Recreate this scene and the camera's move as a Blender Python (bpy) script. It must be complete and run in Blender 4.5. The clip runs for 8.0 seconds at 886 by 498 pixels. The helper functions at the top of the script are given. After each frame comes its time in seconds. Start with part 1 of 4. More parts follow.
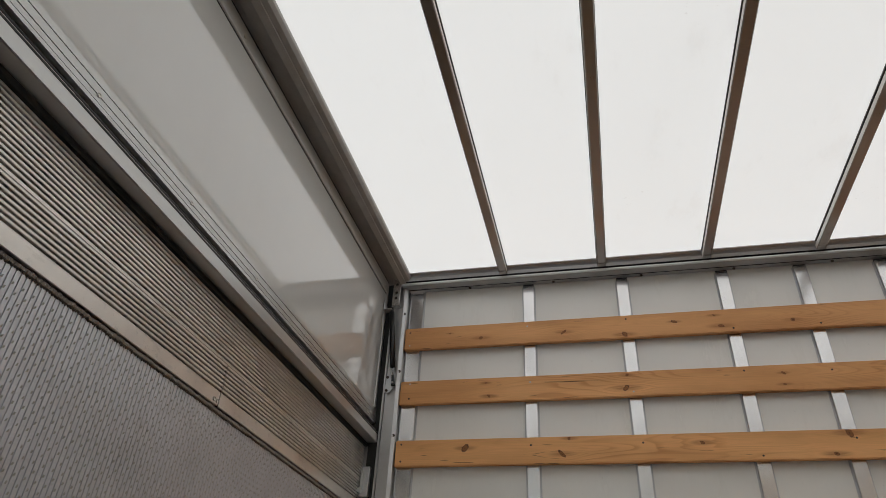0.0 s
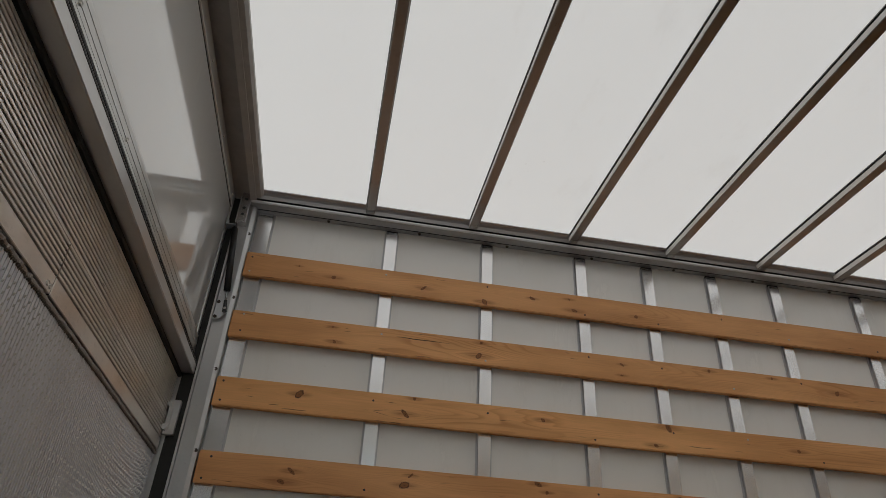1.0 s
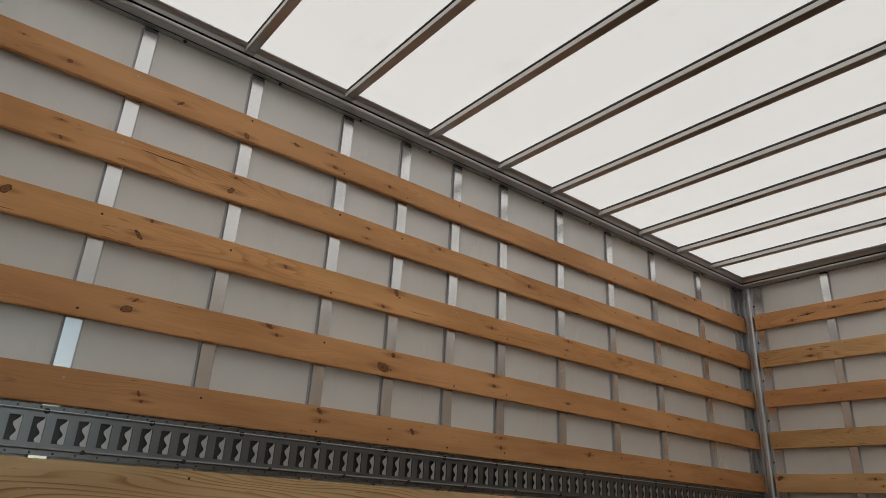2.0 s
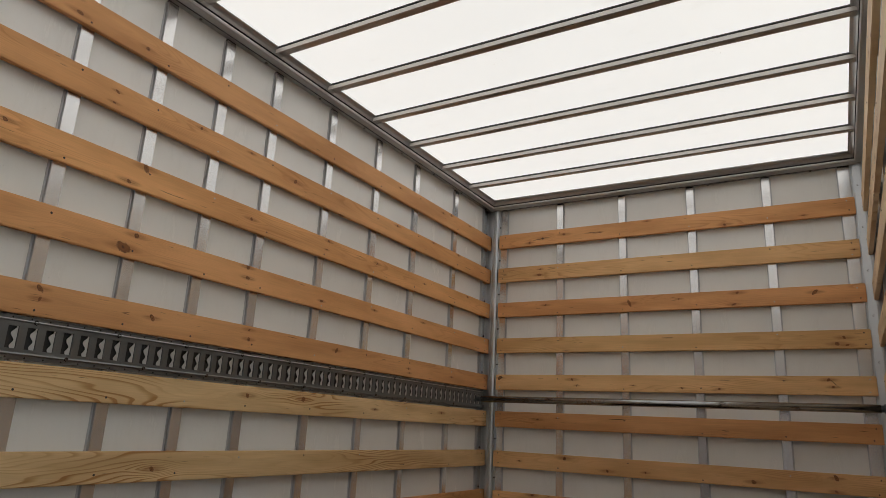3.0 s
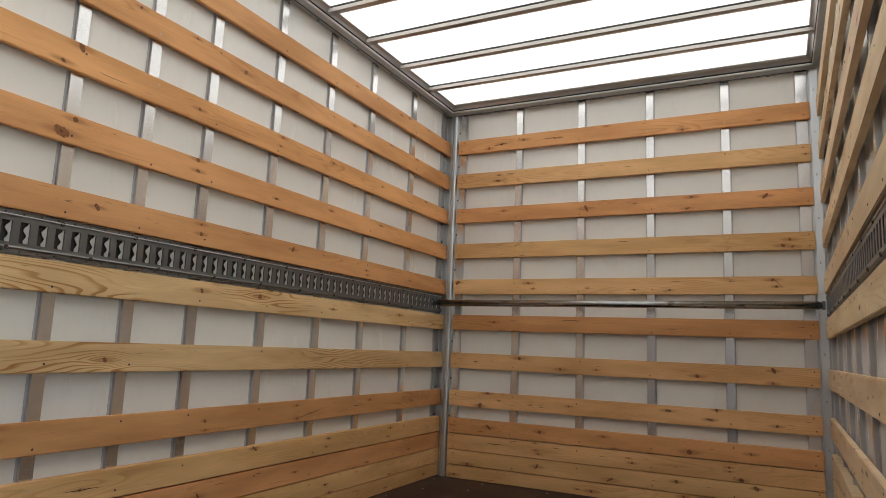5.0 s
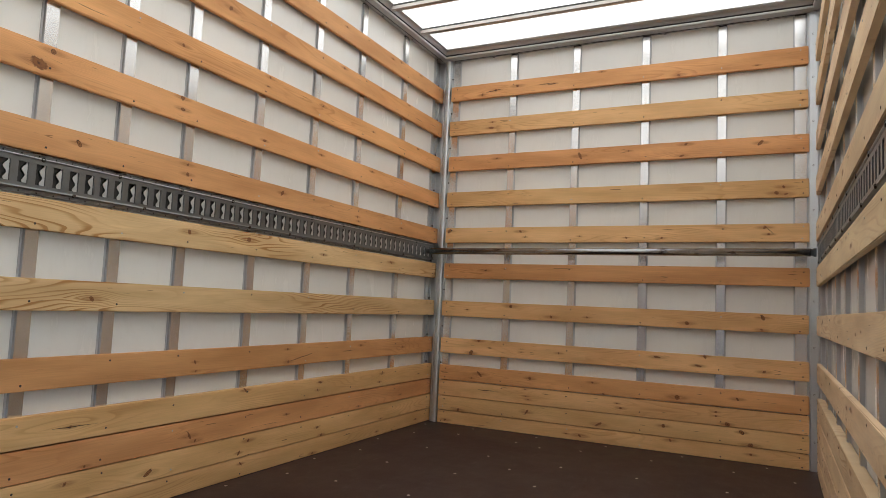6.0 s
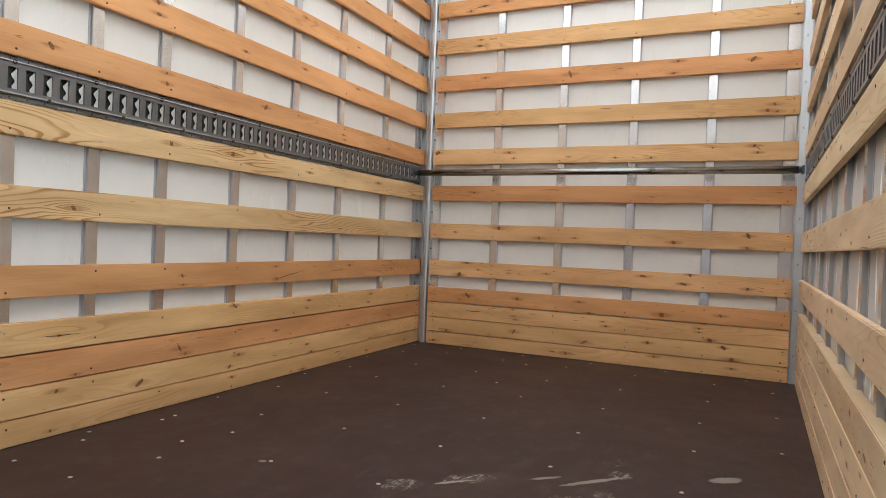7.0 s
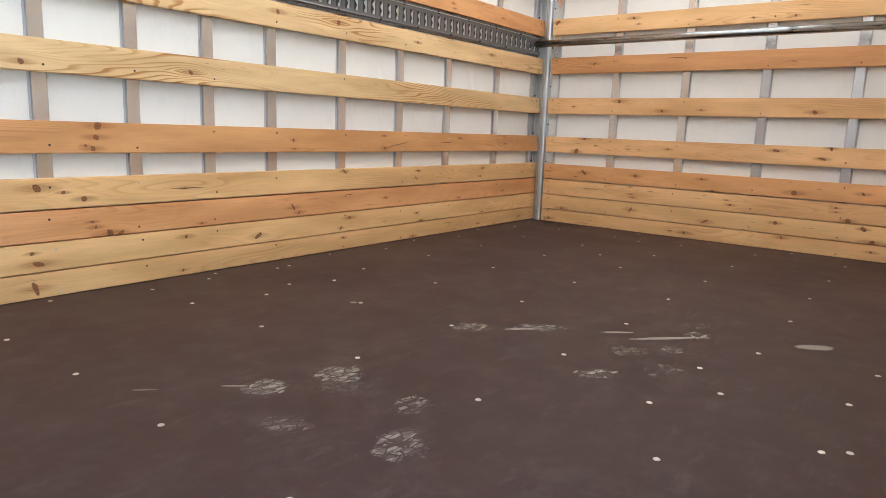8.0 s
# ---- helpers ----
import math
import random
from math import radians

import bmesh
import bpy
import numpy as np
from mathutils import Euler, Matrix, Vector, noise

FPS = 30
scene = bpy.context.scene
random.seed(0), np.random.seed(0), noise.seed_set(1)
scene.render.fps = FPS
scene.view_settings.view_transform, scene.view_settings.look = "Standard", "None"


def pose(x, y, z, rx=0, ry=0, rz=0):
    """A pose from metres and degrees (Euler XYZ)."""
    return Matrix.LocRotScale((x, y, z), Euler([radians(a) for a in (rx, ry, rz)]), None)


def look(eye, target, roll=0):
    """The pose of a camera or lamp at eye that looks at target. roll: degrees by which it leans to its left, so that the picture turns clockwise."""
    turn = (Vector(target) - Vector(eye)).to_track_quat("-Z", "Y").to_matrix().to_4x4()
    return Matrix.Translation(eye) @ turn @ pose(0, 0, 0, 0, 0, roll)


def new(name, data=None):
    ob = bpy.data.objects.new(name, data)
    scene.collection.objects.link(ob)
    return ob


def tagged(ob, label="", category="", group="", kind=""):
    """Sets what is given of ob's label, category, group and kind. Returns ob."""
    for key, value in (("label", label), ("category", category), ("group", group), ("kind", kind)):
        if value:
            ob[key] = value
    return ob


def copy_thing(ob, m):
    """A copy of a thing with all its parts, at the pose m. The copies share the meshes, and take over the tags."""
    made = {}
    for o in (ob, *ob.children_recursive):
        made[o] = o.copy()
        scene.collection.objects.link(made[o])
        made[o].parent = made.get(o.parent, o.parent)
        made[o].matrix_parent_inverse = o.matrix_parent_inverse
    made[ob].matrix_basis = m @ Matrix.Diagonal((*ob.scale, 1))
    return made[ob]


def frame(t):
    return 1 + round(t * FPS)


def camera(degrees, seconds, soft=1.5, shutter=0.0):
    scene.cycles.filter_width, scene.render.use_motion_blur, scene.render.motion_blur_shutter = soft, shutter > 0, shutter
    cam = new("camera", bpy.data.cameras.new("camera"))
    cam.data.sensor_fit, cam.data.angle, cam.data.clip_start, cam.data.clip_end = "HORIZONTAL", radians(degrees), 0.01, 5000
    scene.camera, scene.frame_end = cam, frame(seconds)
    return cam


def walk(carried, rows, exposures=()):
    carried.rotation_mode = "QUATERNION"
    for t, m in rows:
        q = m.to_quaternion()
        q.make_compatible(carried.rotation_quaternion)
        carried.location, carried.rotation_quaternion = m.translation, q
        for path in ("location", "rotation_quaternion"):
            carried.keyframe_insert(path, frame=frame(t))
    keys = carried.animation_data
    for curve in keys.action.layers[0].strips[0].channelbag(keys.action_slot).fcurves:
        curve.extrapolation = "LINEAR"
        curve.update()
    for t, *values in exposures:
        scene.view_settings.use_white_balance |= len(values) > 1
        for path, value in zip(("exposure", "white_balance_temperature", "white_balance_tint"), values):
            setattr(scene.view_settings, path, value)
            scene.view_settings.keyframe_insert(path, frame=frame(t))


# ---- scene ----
cam = camera(67.8, 8.0, soft=0.1)
PATH = [
    (0, (2.17, -0.181, 1.035), (1.749, 1.417, 2.162), 3.4),
    (0.2, (2.061, -0.168, 1.022), (1.851, 1.438, 2.195), 3.8),
    (0.5, (1.926, -0.108, 1.051), (1.941, 1.524, 2.207), 3.3),
    (0.7, (1.856, -0.035, 1.051), (1.942, 1.628, 2.16), 3.4),
    (1, (1.755, 0.076, 1.086), (2.011, 1.751, 2.149), 3.3),
    (1.5, (1.653, 0.184, 1.075), (2.349, 1.841, 1.952), 3.3),
    (2, (1.57, 0.219, 1.05), (2.704, 1.688, 1.795), 3.2),
    (2.2, (1.578, 0.239, 1.044), (2.885, 1.597, 1.712), 3.1),
    (3.3, (1.609, 0.225, 0.998), (3.312, 1.152, 1.49), 2.8),
    (3.5, (1.615, 0.234, 1.0), (3.337, 1.136, 1.468), 2.7),
    (4, (1.635, 0.225, 0.971), (3.371, 1.134, 1.371), 2.6),
    (4.5, (1.65, 0.24, 0.94), (3.398, 1.147, 1.284), 2.6),
    (5.8, (1.68, 0.252, 0.843), (3.462, 1.138, 1.042), 2.3),
    (6, (1.694, 0.25, 0.839), (3.481, 1.133, 1.006), 2.5),
    (6.5, (1.711, 0.249, 0.799), (3.516, 1.106, 0.886), 2.5),
    (7, (1.716, 0.254, 0.738), (3.528, 1.101, 0.715), 2.3),
    (7.5, (1.718, 0.186, 0.676), (3.496, 1.084, 0.505), 2.4),
    (8, (1.792, 0.028, 0.618), (3.355, 1.225, 0.263), 2.1),
]
walk(cam, [(t, look(eye, target, roll)) for t, eye, target, roll in PATH],
     ((0.0, 1.32, 7050, 11), (0.5, 0.92, 7100, 11), (1.0, 0.90, 7100, 11), (1.5, 0.92, 7050, 11), (2.2, 1.32, 7250, 11), (3.3, 1.54, 7250, 11),
      (4.7, 2.06, 7200, 10), (6.0, 2.48, 6950, 9), (7.0, 2.97, 6600, 9), (8.0, 3.52, 6500, 9)))

# ---------------------------------------------------------------- light and exposure
world = bpy.data.worlds.new("overcast_sky")
scene.world = world
world.use_nodes = True
wn, wl = world.node_tree.nodes, world.node_tree.links
sky = wn.new("ShaderNodeTexSky")
sky.sky_type = "NISHITA"
sky.sun_disc = False
sky.sun_elevation = radians(46)
sky.sun_rotation = radians(18)
sky.dust_density = 0.4
sky.air_density = 1.1
background = wn["Background"]
background.inputs["Strength"].default_value = 0.075
wl.new(sky.outputs[0], background.inputs["Color"])

sun = new("sun", bpy.data.lights.new("sun", "SUN"))
sun.data.energy = 4.8
sun.data.angle = radians(25)
sun.data.color = (1.0, 0.98, 0.95)
sun.matrix_basis = look((0, 0, 10), (-0.21, -0.66, 9.28))


# ---------------------------------------------------------------- node helpers
class Nodes:
    """A material's node tree, with short calls for the nodes used here."""

    def __init__(self, name):
        self.mat = bpy.data.materials.new(name)
        self.mat.use_nodes = True
        self.tree = self.mat.node_tree
        self.bsdf = self.tree.nodes["Principled BSDF"]

    def node(self, kind, **values):
        n = self.tree.nodes.new(kind)
        for key, value in values.items():
            setattr(n, key, value)
        return n

    def put(self, socket, value):
        if isinstance(value, (int, float, tuple)):
            socket.default_value = value
        else:
            self.tree.links.new(value, socket)

    def math(self, op, a, b=0.0, c=0.0):
        n = self.node("ShaderNodeMath", operation=op)
        for socket, value in zip(n.inputs, (a, b, c)):
            self.put(socket, value)
        return n.outputs[0]

    def vec(self, op, a, b=(0.0, 0.0, 0.0)):
        n = self.node("ShaderNodeVectorMath", operation=op)
        self.put(n.inputs[0], a)
        self.put(n.inputs[1], b)
        return n.outputs["Value" if op in ("LENGTH", "DISTANCE", "DOT_PRODUCT") else "Vector"]

    def split(self, v):
        n = self.node("ShaderNodeSeparateXYZ")
        self.put(n.inputs[0], v)
        return n.outputs

    def join(self, x, y, z):
        n = self.node("ShaderNodeCombineXYZ")
        for socket, value in zip(n.inputs, (x, y, z)):
            self.put(socket, value)
        return n.outputs[0]

    def coords(self, kind="Object"):
        return self.node("ShaderNodeTexCoord").outputs[kind]

    def noise(self, v, scale, detail=3.0, rough=0.5):
        n = self.node("ShaderNodeTexNoise")
        self.put(n.inputs["Vector"], v)
        n.inputs["Scale"].default_value, n.inputs["Detail"].default_value = scale, detail
        n.inputs["Roughness"].default_value = rough
        return n.outputs["Fac"]

    def ramp(self, fac, lo, hi, to_lo=0.0, to_hi=1.0):
        n = self.node("ShaderNodeMapRange", interpolation_type="SMOOTHSTEP")
        for socket, value in zip(n.inputs, (fac, lo, hi, to_lo, to_hi)):
            self.put(socket, value)
        return n.outputs[0]

    def mix(self, fac, a, b, blend="MIX"):
        n = self.node("ShaderNodeMix", data_type="RGBA", blend_type=blend)
        for socket, value in zip((n.inputs[0], n.inputs[6], n.inputs[7]), (fac, a, b)):
            self.put(socket, (*value, 1.0) if isinstance(value, tuple) and len(value) == 3 else value)
        return n.outputs[2]

    def bump(self, height, strength, distance):
        n = self.node("ShaderNodeBump")
        n.inputs["Strength"].default_value, n.inputs["Distance"].default_value = strength, distance
        self.put(n.inputs["Height"], height)
        self.put(self.bsdf.inputs["Normal"], n.outputs[0])

    def set(self, **values):
        for key, value in values.items():
            socket = self.bsdf.inputs[key.replace("_", " ")]
            self.put(socket, (*value, 1.0) if isinstance(value, tuple) and len(value) == 3 else value)
        return self.mat


KNOT_SLOTS = 14


def pine_material():
    """Planed, varnished pine: growth rings along the board, knots at the board's own places, dark streaks."""
    n = Nodes("varnished_pine")
    info = n.node("ShaderNodeObjectInfo")
    x, y, z = n.split(n.coords())[:3]
    seed = n.math("MULTIPLY", info.outputs["Random"], 61.0)
    near, rim, sway = None, None, None
    for k in range(KNOT_SLOTS):
        kx, kz, size = n.split(n.node("ShaderNodeAttribute", attribute_type="OBJECT", attribute_name="knot_%d" % k).outputs["Vector"])[:3]
        dx, dz = n.math("SUBTRACT", x, kx), n.math("SUBTRACT", z, kz)
        # each knot has its own slant and slenderness
        slant = n.math("MULTIPLY", n.math("SUBTRACT", n.math("FRACT", n.math("MULTIPLY", kx, 37.7)), 0.5), 2.6)
        thin = n.math("ADD", 0.65, n.math("MULTIPLY", n.math("FRACT", n.math("MULTIPLY", kx, 91.3)), 0.9))
        co, si = n.math("COSINE", slant), n.math("SINE", slant)
        along = n.math("SUBTRACT", n.math("MULTIPLY", dx, co), n.math("MULTIPLY", dz, si))
        across = n.math("ADD", n.math("MULTIPLY", dx, si), n.math("MULTIPLY", dz, co))
        d = n.math("DIVIDE", n.vec("LENGTH", n.join(n.math("MULTIPLY", along, n.ramp(n.math("FRACT", n.math("MULTIPLY", kx, 53.9)), 0.62, 0.80, 0.85, 0.42)), n.math("MULTIPLY", across, thin), 0.0)), n.math("MAXIMUM", size, 0.0005))
        # rings run round the knot: lift the grain above it, press it below
        far = n.vec("LENGTH", n.join(n.math("MULTIPLY", dx, 0.35), dz, 0.0))
        push = n.math("MULTIPLY", n.ramp(far, 0.0, 0.05, 1.0, 0.0), n.math("MULTIPLY", size, 2.2))
        push = n.math("MULTIPLY", push, n.math("SIGN", dz))
        far = n.math("DIVIDE", n.vec("LENGTH", n.join(n.math("MULTIPLY", dx, 0.22), dz, 0.0)), n.math("MAXIMUM", size, 0.0005))
        near = d if near is None else n.math("MINIMUM", near, d)
        rim = far if rim is None else n.math("MINIMUM", rim, far)
        sway = push if sway is None else n.math("ADD", sway, push)
    ragged = n.math("SUBTRACT", n.noise(n.join(x, seed, z), 95.0, 4.0, 0.7), 0.5)
    near = n.math("ADD", n.math("MULTIPLY", near, 1.1), n.math("MULTIPLY", ragged, 1.3))
    zz = n.math("SUBTRACT", z, sway)
    broad = n.noise(n.join(n.math("MULTIPLY", x, 0.62), seed, n.math("MULTIPLY", zz, 6.0)), 1.0, 2.0, 0.45)
    ring = n.math("FRACT", n.math("ADD", n.math("MULTIPLY", broad, 36.0), n.math("MULTIPLY", zz, 55.0)))
    late = n.math("MULTIPLY", n.ramp(ring, 0.50, 0.90), n.ramp(ring, 0.91, 1.0, 1.0, 0.0))
    show = n.ramp(n.noise(n.join(n.math("MULTIPLY", x, 1.3), n.math("ADD", seed, 9.0), n.math("MULTIPLY", z, 6.0)), 1.0, 2.0), 0.42, 0.72, 0.06, 0.85)
    fine = n.noise(n.join(n.math("MULTIPLY", x, 5.0), seed, n.math("MULTIPLY", zz, 260.0)), 1.0, 4.0, 0.6)
    tone = n.noise(n.join(n.math("MULTIPLY", x, 1.6), n.math("ADD", seed, 4.0), n.math("MULTIPLY", z, 9.0)), 1.0, 3.0)
    base = info.outputs["Color"]
    figure = n.node("ShaderNodeAttribute", attribute_type="OBJECT", attribute_name="figure").outputs["Fac"]
    colour = n.mix(n.math("MULTIPLY", n.math("MULTIPLY", late, show), figure), base, n.mix(1.0, base, (0.64, 0.45, 0.30), "MULTIPLY"))
    colour = n.mix(1.0, colour, n.mix(n.ramp(tone, 0.25, 0.75), (0.82, 0.76, 0.68), (1.12, 1.14, 1.14)), "MULTIPLY")
    colour = n.mix(1.0, colour, n.mix(fine, (0.84, 0.82, 0.79), (1.12, 1.12, 1.12)), "MULTIPLY")
    # short dark resin pockets along the grain
    pocket = n.ramp(n.noise(n.join(n.math("MULTIPLY", x, 7.0), n.math("ADD", seed, 2.0), n.math("MULTIPLY", zz, 120.0)), 1.0, 2.0), 0.71, 0.75, 0.0, 0.8)
    colour = n.mix(pocket, colour, (0.20, 0.08, 0.03))
    # reddish halo drawn out along the grain, then the knot with a dark bark ring and heart
    halo = n.math("MULTIPLY", n.ramp(rim, 0.4, 1.6, 0.75, 0.0), n.ramp(fine, 0.35, 0.65, 0.35, 1.0))
    colour = n.mix(halo, colour, (0.36, 0.125, 0.04))
    colour = n.mix(n.ramp(near, 0.74, 0.98, 0.95, 0.0), colour, n.mix(tone, (0.17, 0.056, 0.020), (0.40, 0.160, 0.052)))
    bark = n.math("MULTIPLY", n.ramp(near, 0.55, 0.85), n.ramp(near, 0.86, 1.04, 1.0, 0.0))
    colour = n.mix(n.math("MULTIPLY", bark, n.ramp(tone, 0.4, 0.6, 0.4, 0.9)), colour, (0.065, 0.024, 0.012))
    colour = n.mix(n.ramp(near, 0.0, 0.34, 0.85, 0.0), colour, (0.07, 0.028, 0.014))
    n.bump(n.math("ADD", n.math("MULTIPLY", fine, 0.5), n.math("MULTIPLY", late, 0.4)), 0.25, 0.0006)
    return n.set(Base_Color=colour, Roughness=n.ramp(fine, 0.2, 0.8, 0.5, 0.66), Specular_IOR_Level=0.35)


def metal_material(name, colour, rough, streak=(1.0, 1.0, 40.0), wear=0.25, metallic=1.0, spots=0.0, even=1.0):
    """Bare metal with a brushed grain along one axis, a cloudy bloom and handling marks."""
    n = Nodes(name)
    p = n.coords()
    info = n.node("ShaderNodeObjectInfo")
    q = n.vec("ADD", p, n.join(n.math("MULTIPLY", info.outputs["Random"], 13.0), 0.0, 0.0))
    grain = n.noise(n.vec("MULTIPLY", q, streak), 14.0, 3.0)
    cloud = n.noise(q, 6.0, 4.0, 0.6)
    marks = n.ramp(n.noise(q, 38.0, 4.0, 0.65), 0.58, 0.74)
    shade = n.mix(cloud, tuple(c * (1.0 - 0.26 * even) for c in colour), tuple(min(1.0, c * (1.0 + 0.16 * even)) for c in colour))
    shade = n.mix(n.math("MULTIPLY", marks, wear), shade, tuple(c * 0.45 for c in colour))
    if spots:
        rust = n.ramp(n.noise(n.vec("MULTIPLY", q, (1.0, 0.35, 1.0)), 30.0, 5.0, 0.7), 0.56, 0.66)
        shade = n.mix(n.math("MULTIPLY", rust, spots), shade, (0.06, 0.045, 0.035))
    n.bump(grain, 0.05 * even, 0.0003)
    r = n.math("ADD", n.math("MULTIPLY", cloud, 0.22 * even), n.math("MULTIPLY", grain, 0.12 * even))
    return n.set(Base_Color=shade, Metallic=metallic, Roughness=n.math("ADD", r, rough - 0.17 * even))


def panel_material(name, colour, rough, coat=0.0, dirt=0.25):
    """Smooth sandwich-panel skin with faint waviness, dust and scuffs."""
    n = Nodes(name)
    p = n.coords()
    cloud = n.noise(p, 1.7, 4.0, 0.6)
    smear = n.ramp(n.noise(n.vec("MULTIPLY", p, (5.0, 5.0, 1.2)), 2.2, 5.0, 0.65), 0.52, 0.75)
    speck = n.ramp(n.noise(p, 130.0, 2.0), 0.72, 0.78)
    shade = n.mix(cloud, tuple(c * 0.93 for c in colour), tuple(min(1.0, c * 1.04) for c in colour))
    shade = n.mix(n.math("MULTIPLY", smear, dirt), shade, tuple(c * f for c, f in zip(colour, (0.72, 0.70, 0.66))))
    shade = n.mix(n.math("MULTIPLY", speck, dirt), shade, tuple(c * 0.4 for c in colour))
    n.bump(n.noise(p, 5.0, 2.0), 0.10, 0.0004 if coat else 0.004)
    return n.set(Base_Color=shade, Roughness=n.ramp(smear, 0.0, 1.0, rough, min(1.0, rough + 0.15)), Coat_Weight=coat, Coat_Roughness=0.03)


def roof_material():
    """White glass-fibre roof sheet that lets the daylight through, with a fibre cloud, dirt and a few dark flecks."""
    n = Nodes("translucent_roof_sheet")
    p = n.coords()
    cloud = n.noise(p, 1.1, 5.0, 0.6)
    fibre = n.noise(n.vec("MULTIPLY", p, (1.0, 3.0, 1.0)), 24.0, 4.0, 0.7)
    cell = n.node("ShaderNodeTexVoronoi")
    cell.inputs["Scale"].default_value = 2.1
    n.put(cell.inputs["Vector"], p)
    fleck = n.math("MULTIPLY", n.ramp(cell.outputs["Distance"], 0.12, 0.16, 1.0, 0.0), n.ramp(n.noise(n.vec("MULTIPLY", p, (1.0, 2.0, 1.0)), 48.0, 3.0), 0.66, 0.70))
    shade = n.mix(cloud, (0.685, 0.712, 0.715), (0.745, 0.770, 0.772))
    shade = n.mix(n.math("MULTIPLY", fibre, 0.10), shade, (0.58, 0.585, 0.59))
    shade = n.mix(n.math("MULTIPLY", fleck, 0.7), shade, (0.25, 0.22, 0.2))
    smudge = n.ramp(n.noise(n.vec("MULTIPLY", p, (2.4, 1.0, 1.0)), 3.1, 5.0, 0.68), 0.60, 0.72, 0.0, 0.22)
    shade = n.mix(smudge, shade, (0.46, 0.455, 0.44))
    trans = n.node("ShaderNodeBsdfTranslucent")
    n.put(trans.inputs["Color"], shade)
    n.set(Base_Color=(0.90, 0.90, 0.885), Roughness=0.45)
    both = n.node("ShaderNodeMixShader")
    both.inputs[0].default_value = 0.70
    out = n.tree.nodes["Material Output"]
    n.tree.links.new(trans.outputs[0], both.inputs[1])
    n.tree.links.new(n.bsdf.outputs[0], both.inputs[2])
    n.tree.links.new(both.outputs[0], out.inputs["Surface"])
    return n.mat


def floor_material(prints, drags):
    """Brown film-faced plywood with a faint mesh, dust, dried shoe prints and drag marks.
    prints: (x, y, half length, half width, degrees, strength); drags: the same, for smooth smears."""
    n = Nodes("brown_faced_plywood")
    p = n.coords()
    x, y = n.split(p)[:2]
    cloud = n.noise(p, 1.3, 5.0, 0.62)
    dust = n.noise(n.vec("MULTIPLY", p, (1.0, 1.0, 1.0)), 9.0, 5.0, 0.7)
    mesh = n.math("MULTIPLY", n.math("SINE", n.math("MULTIPLY", x, 1250.0)), n.math("SINE", n.math("MULTIPLY", y, 1250.0)))
    shade = n.mix(cloud, (0.037, 0.0192, 0.0172), (0.056, 0.0312, 0.0282))
    shade = n.mix(n.ramp(dust, 0.42, 0.75, 0.0, 0.30), shade, (0.105, 0.082, 0.070))
    swirl = n.ramp(n.noise(n.vec("MULTIPLY", p, (0.8, 2.6, 1.0)), 7.0, 6.0, 0.72), 0.56, 0.68, 0.0, 0.18)
    shade = n.mix(swirl, shade, (0.14, 0.12, 0.105))
    lugs = n.node("ShaderNodeTexVoronoi", feature="DISTANCE_TO_EDGE")
    lugs.inputs["Scale"].default_value = 47.0
    n.put(lugs.inputs["Vector"], n.vec("MULTIPLY", n.vec("ADD", p, n.join(n.math("MULTIPLY", y, 0.6), 0.0, 0.0)), (0.75, 1.5, 1.0)))
    tread = n.ramp(lugs.outputs["Distance"], 0.040, 0.085)
    lug = n.node("ShaderNodeTexVoronoi", feature="F1")
    lug.inputs["Scale"].default_value = 47.0
    n.put(lug.inputs["Vector"], n.vec("MULTIPLY", n.vec("ADD", p, n.join(n.math("MULTIPLY", y, 0.6), 0.0, 0.0)), (0.75, 1.5, 1.0)))
    kept = n.ramp(n.split(lug.outputs["Color"])[0], 0.18, 0.50, 0.10, 1.0)
    patchy = n.noise(p, 17.0, 4.0, 0.65)
    flaked = n.ramp(n.noise(n.vec("MULTIPLY", n.vec("ADD", p, (3.1, 1.7, 0.0)), (1.0, 1.6, 1.0)), 26.0, 3.0, 0.6), 0.46, 0.56)
    mask = 0.0
    for group, worn in ((prints, True), (drags, False)):
        for px, py, a, b, turn, strength in group:
            c, s = math.cos(radians(turn)), math.sin(radians(turn))
            dx, dy = n.math("SUBTRACT", x, px), n.math("SUBTRACT", y, py)
            u = n.math("MULTIPLY", n.math("ADD", n.math("MULTIPLY", dx, c), n.math("MULTIPLY", dy, s)), 1.0 / a)
            v = n.math("MULTIPLY", n.math("SUBTRACT", n.math("MULTIPLY", dy, c), n.math("MULTIPLY", dx, s)), 1.0 / b)
            d = n.vec("LENGTH", n.join(u, v, 0.0))
            d = n.math("ADD", d, n.math("MULTIPLY", n.math("SUBTRACT", patchy, 0.5), 1.8 if worn else 1.35))
            one = n.math("MULTIPLY", n.ramp(d, 0.72, 0.98, 1.0, 0.0), strength)
            if worn:
                one = n.math("MULTIPLY", one, n.math("MULTIPLY", n.math("MULTIPLY", tread, kept), n.math("ADD", 0.35, n.math("MULTIPLY", flaked, 0.65))))
            mask = one if isinstance(mask, float) else n.math("MAXIMUM", mask, one)
    shade = n.mix(n.math("MULTIPLY", mask, 0.95), shade, (0.35, 0.320, 0.272))
    n.bump(n.math("ADD", n.math("MULTIPLY", mesh, 0.35), dust), 0.12, 0.0006)
    rough = n.math("ADD", n.ramp(cloud, 0.3, 0.7, 0.44, 0.56), n.math("MULTIPLY", mask, 0.3))
    return n.set(Base_Color=shade, Roughness=rough, Specular_IOR_Level=0.18)


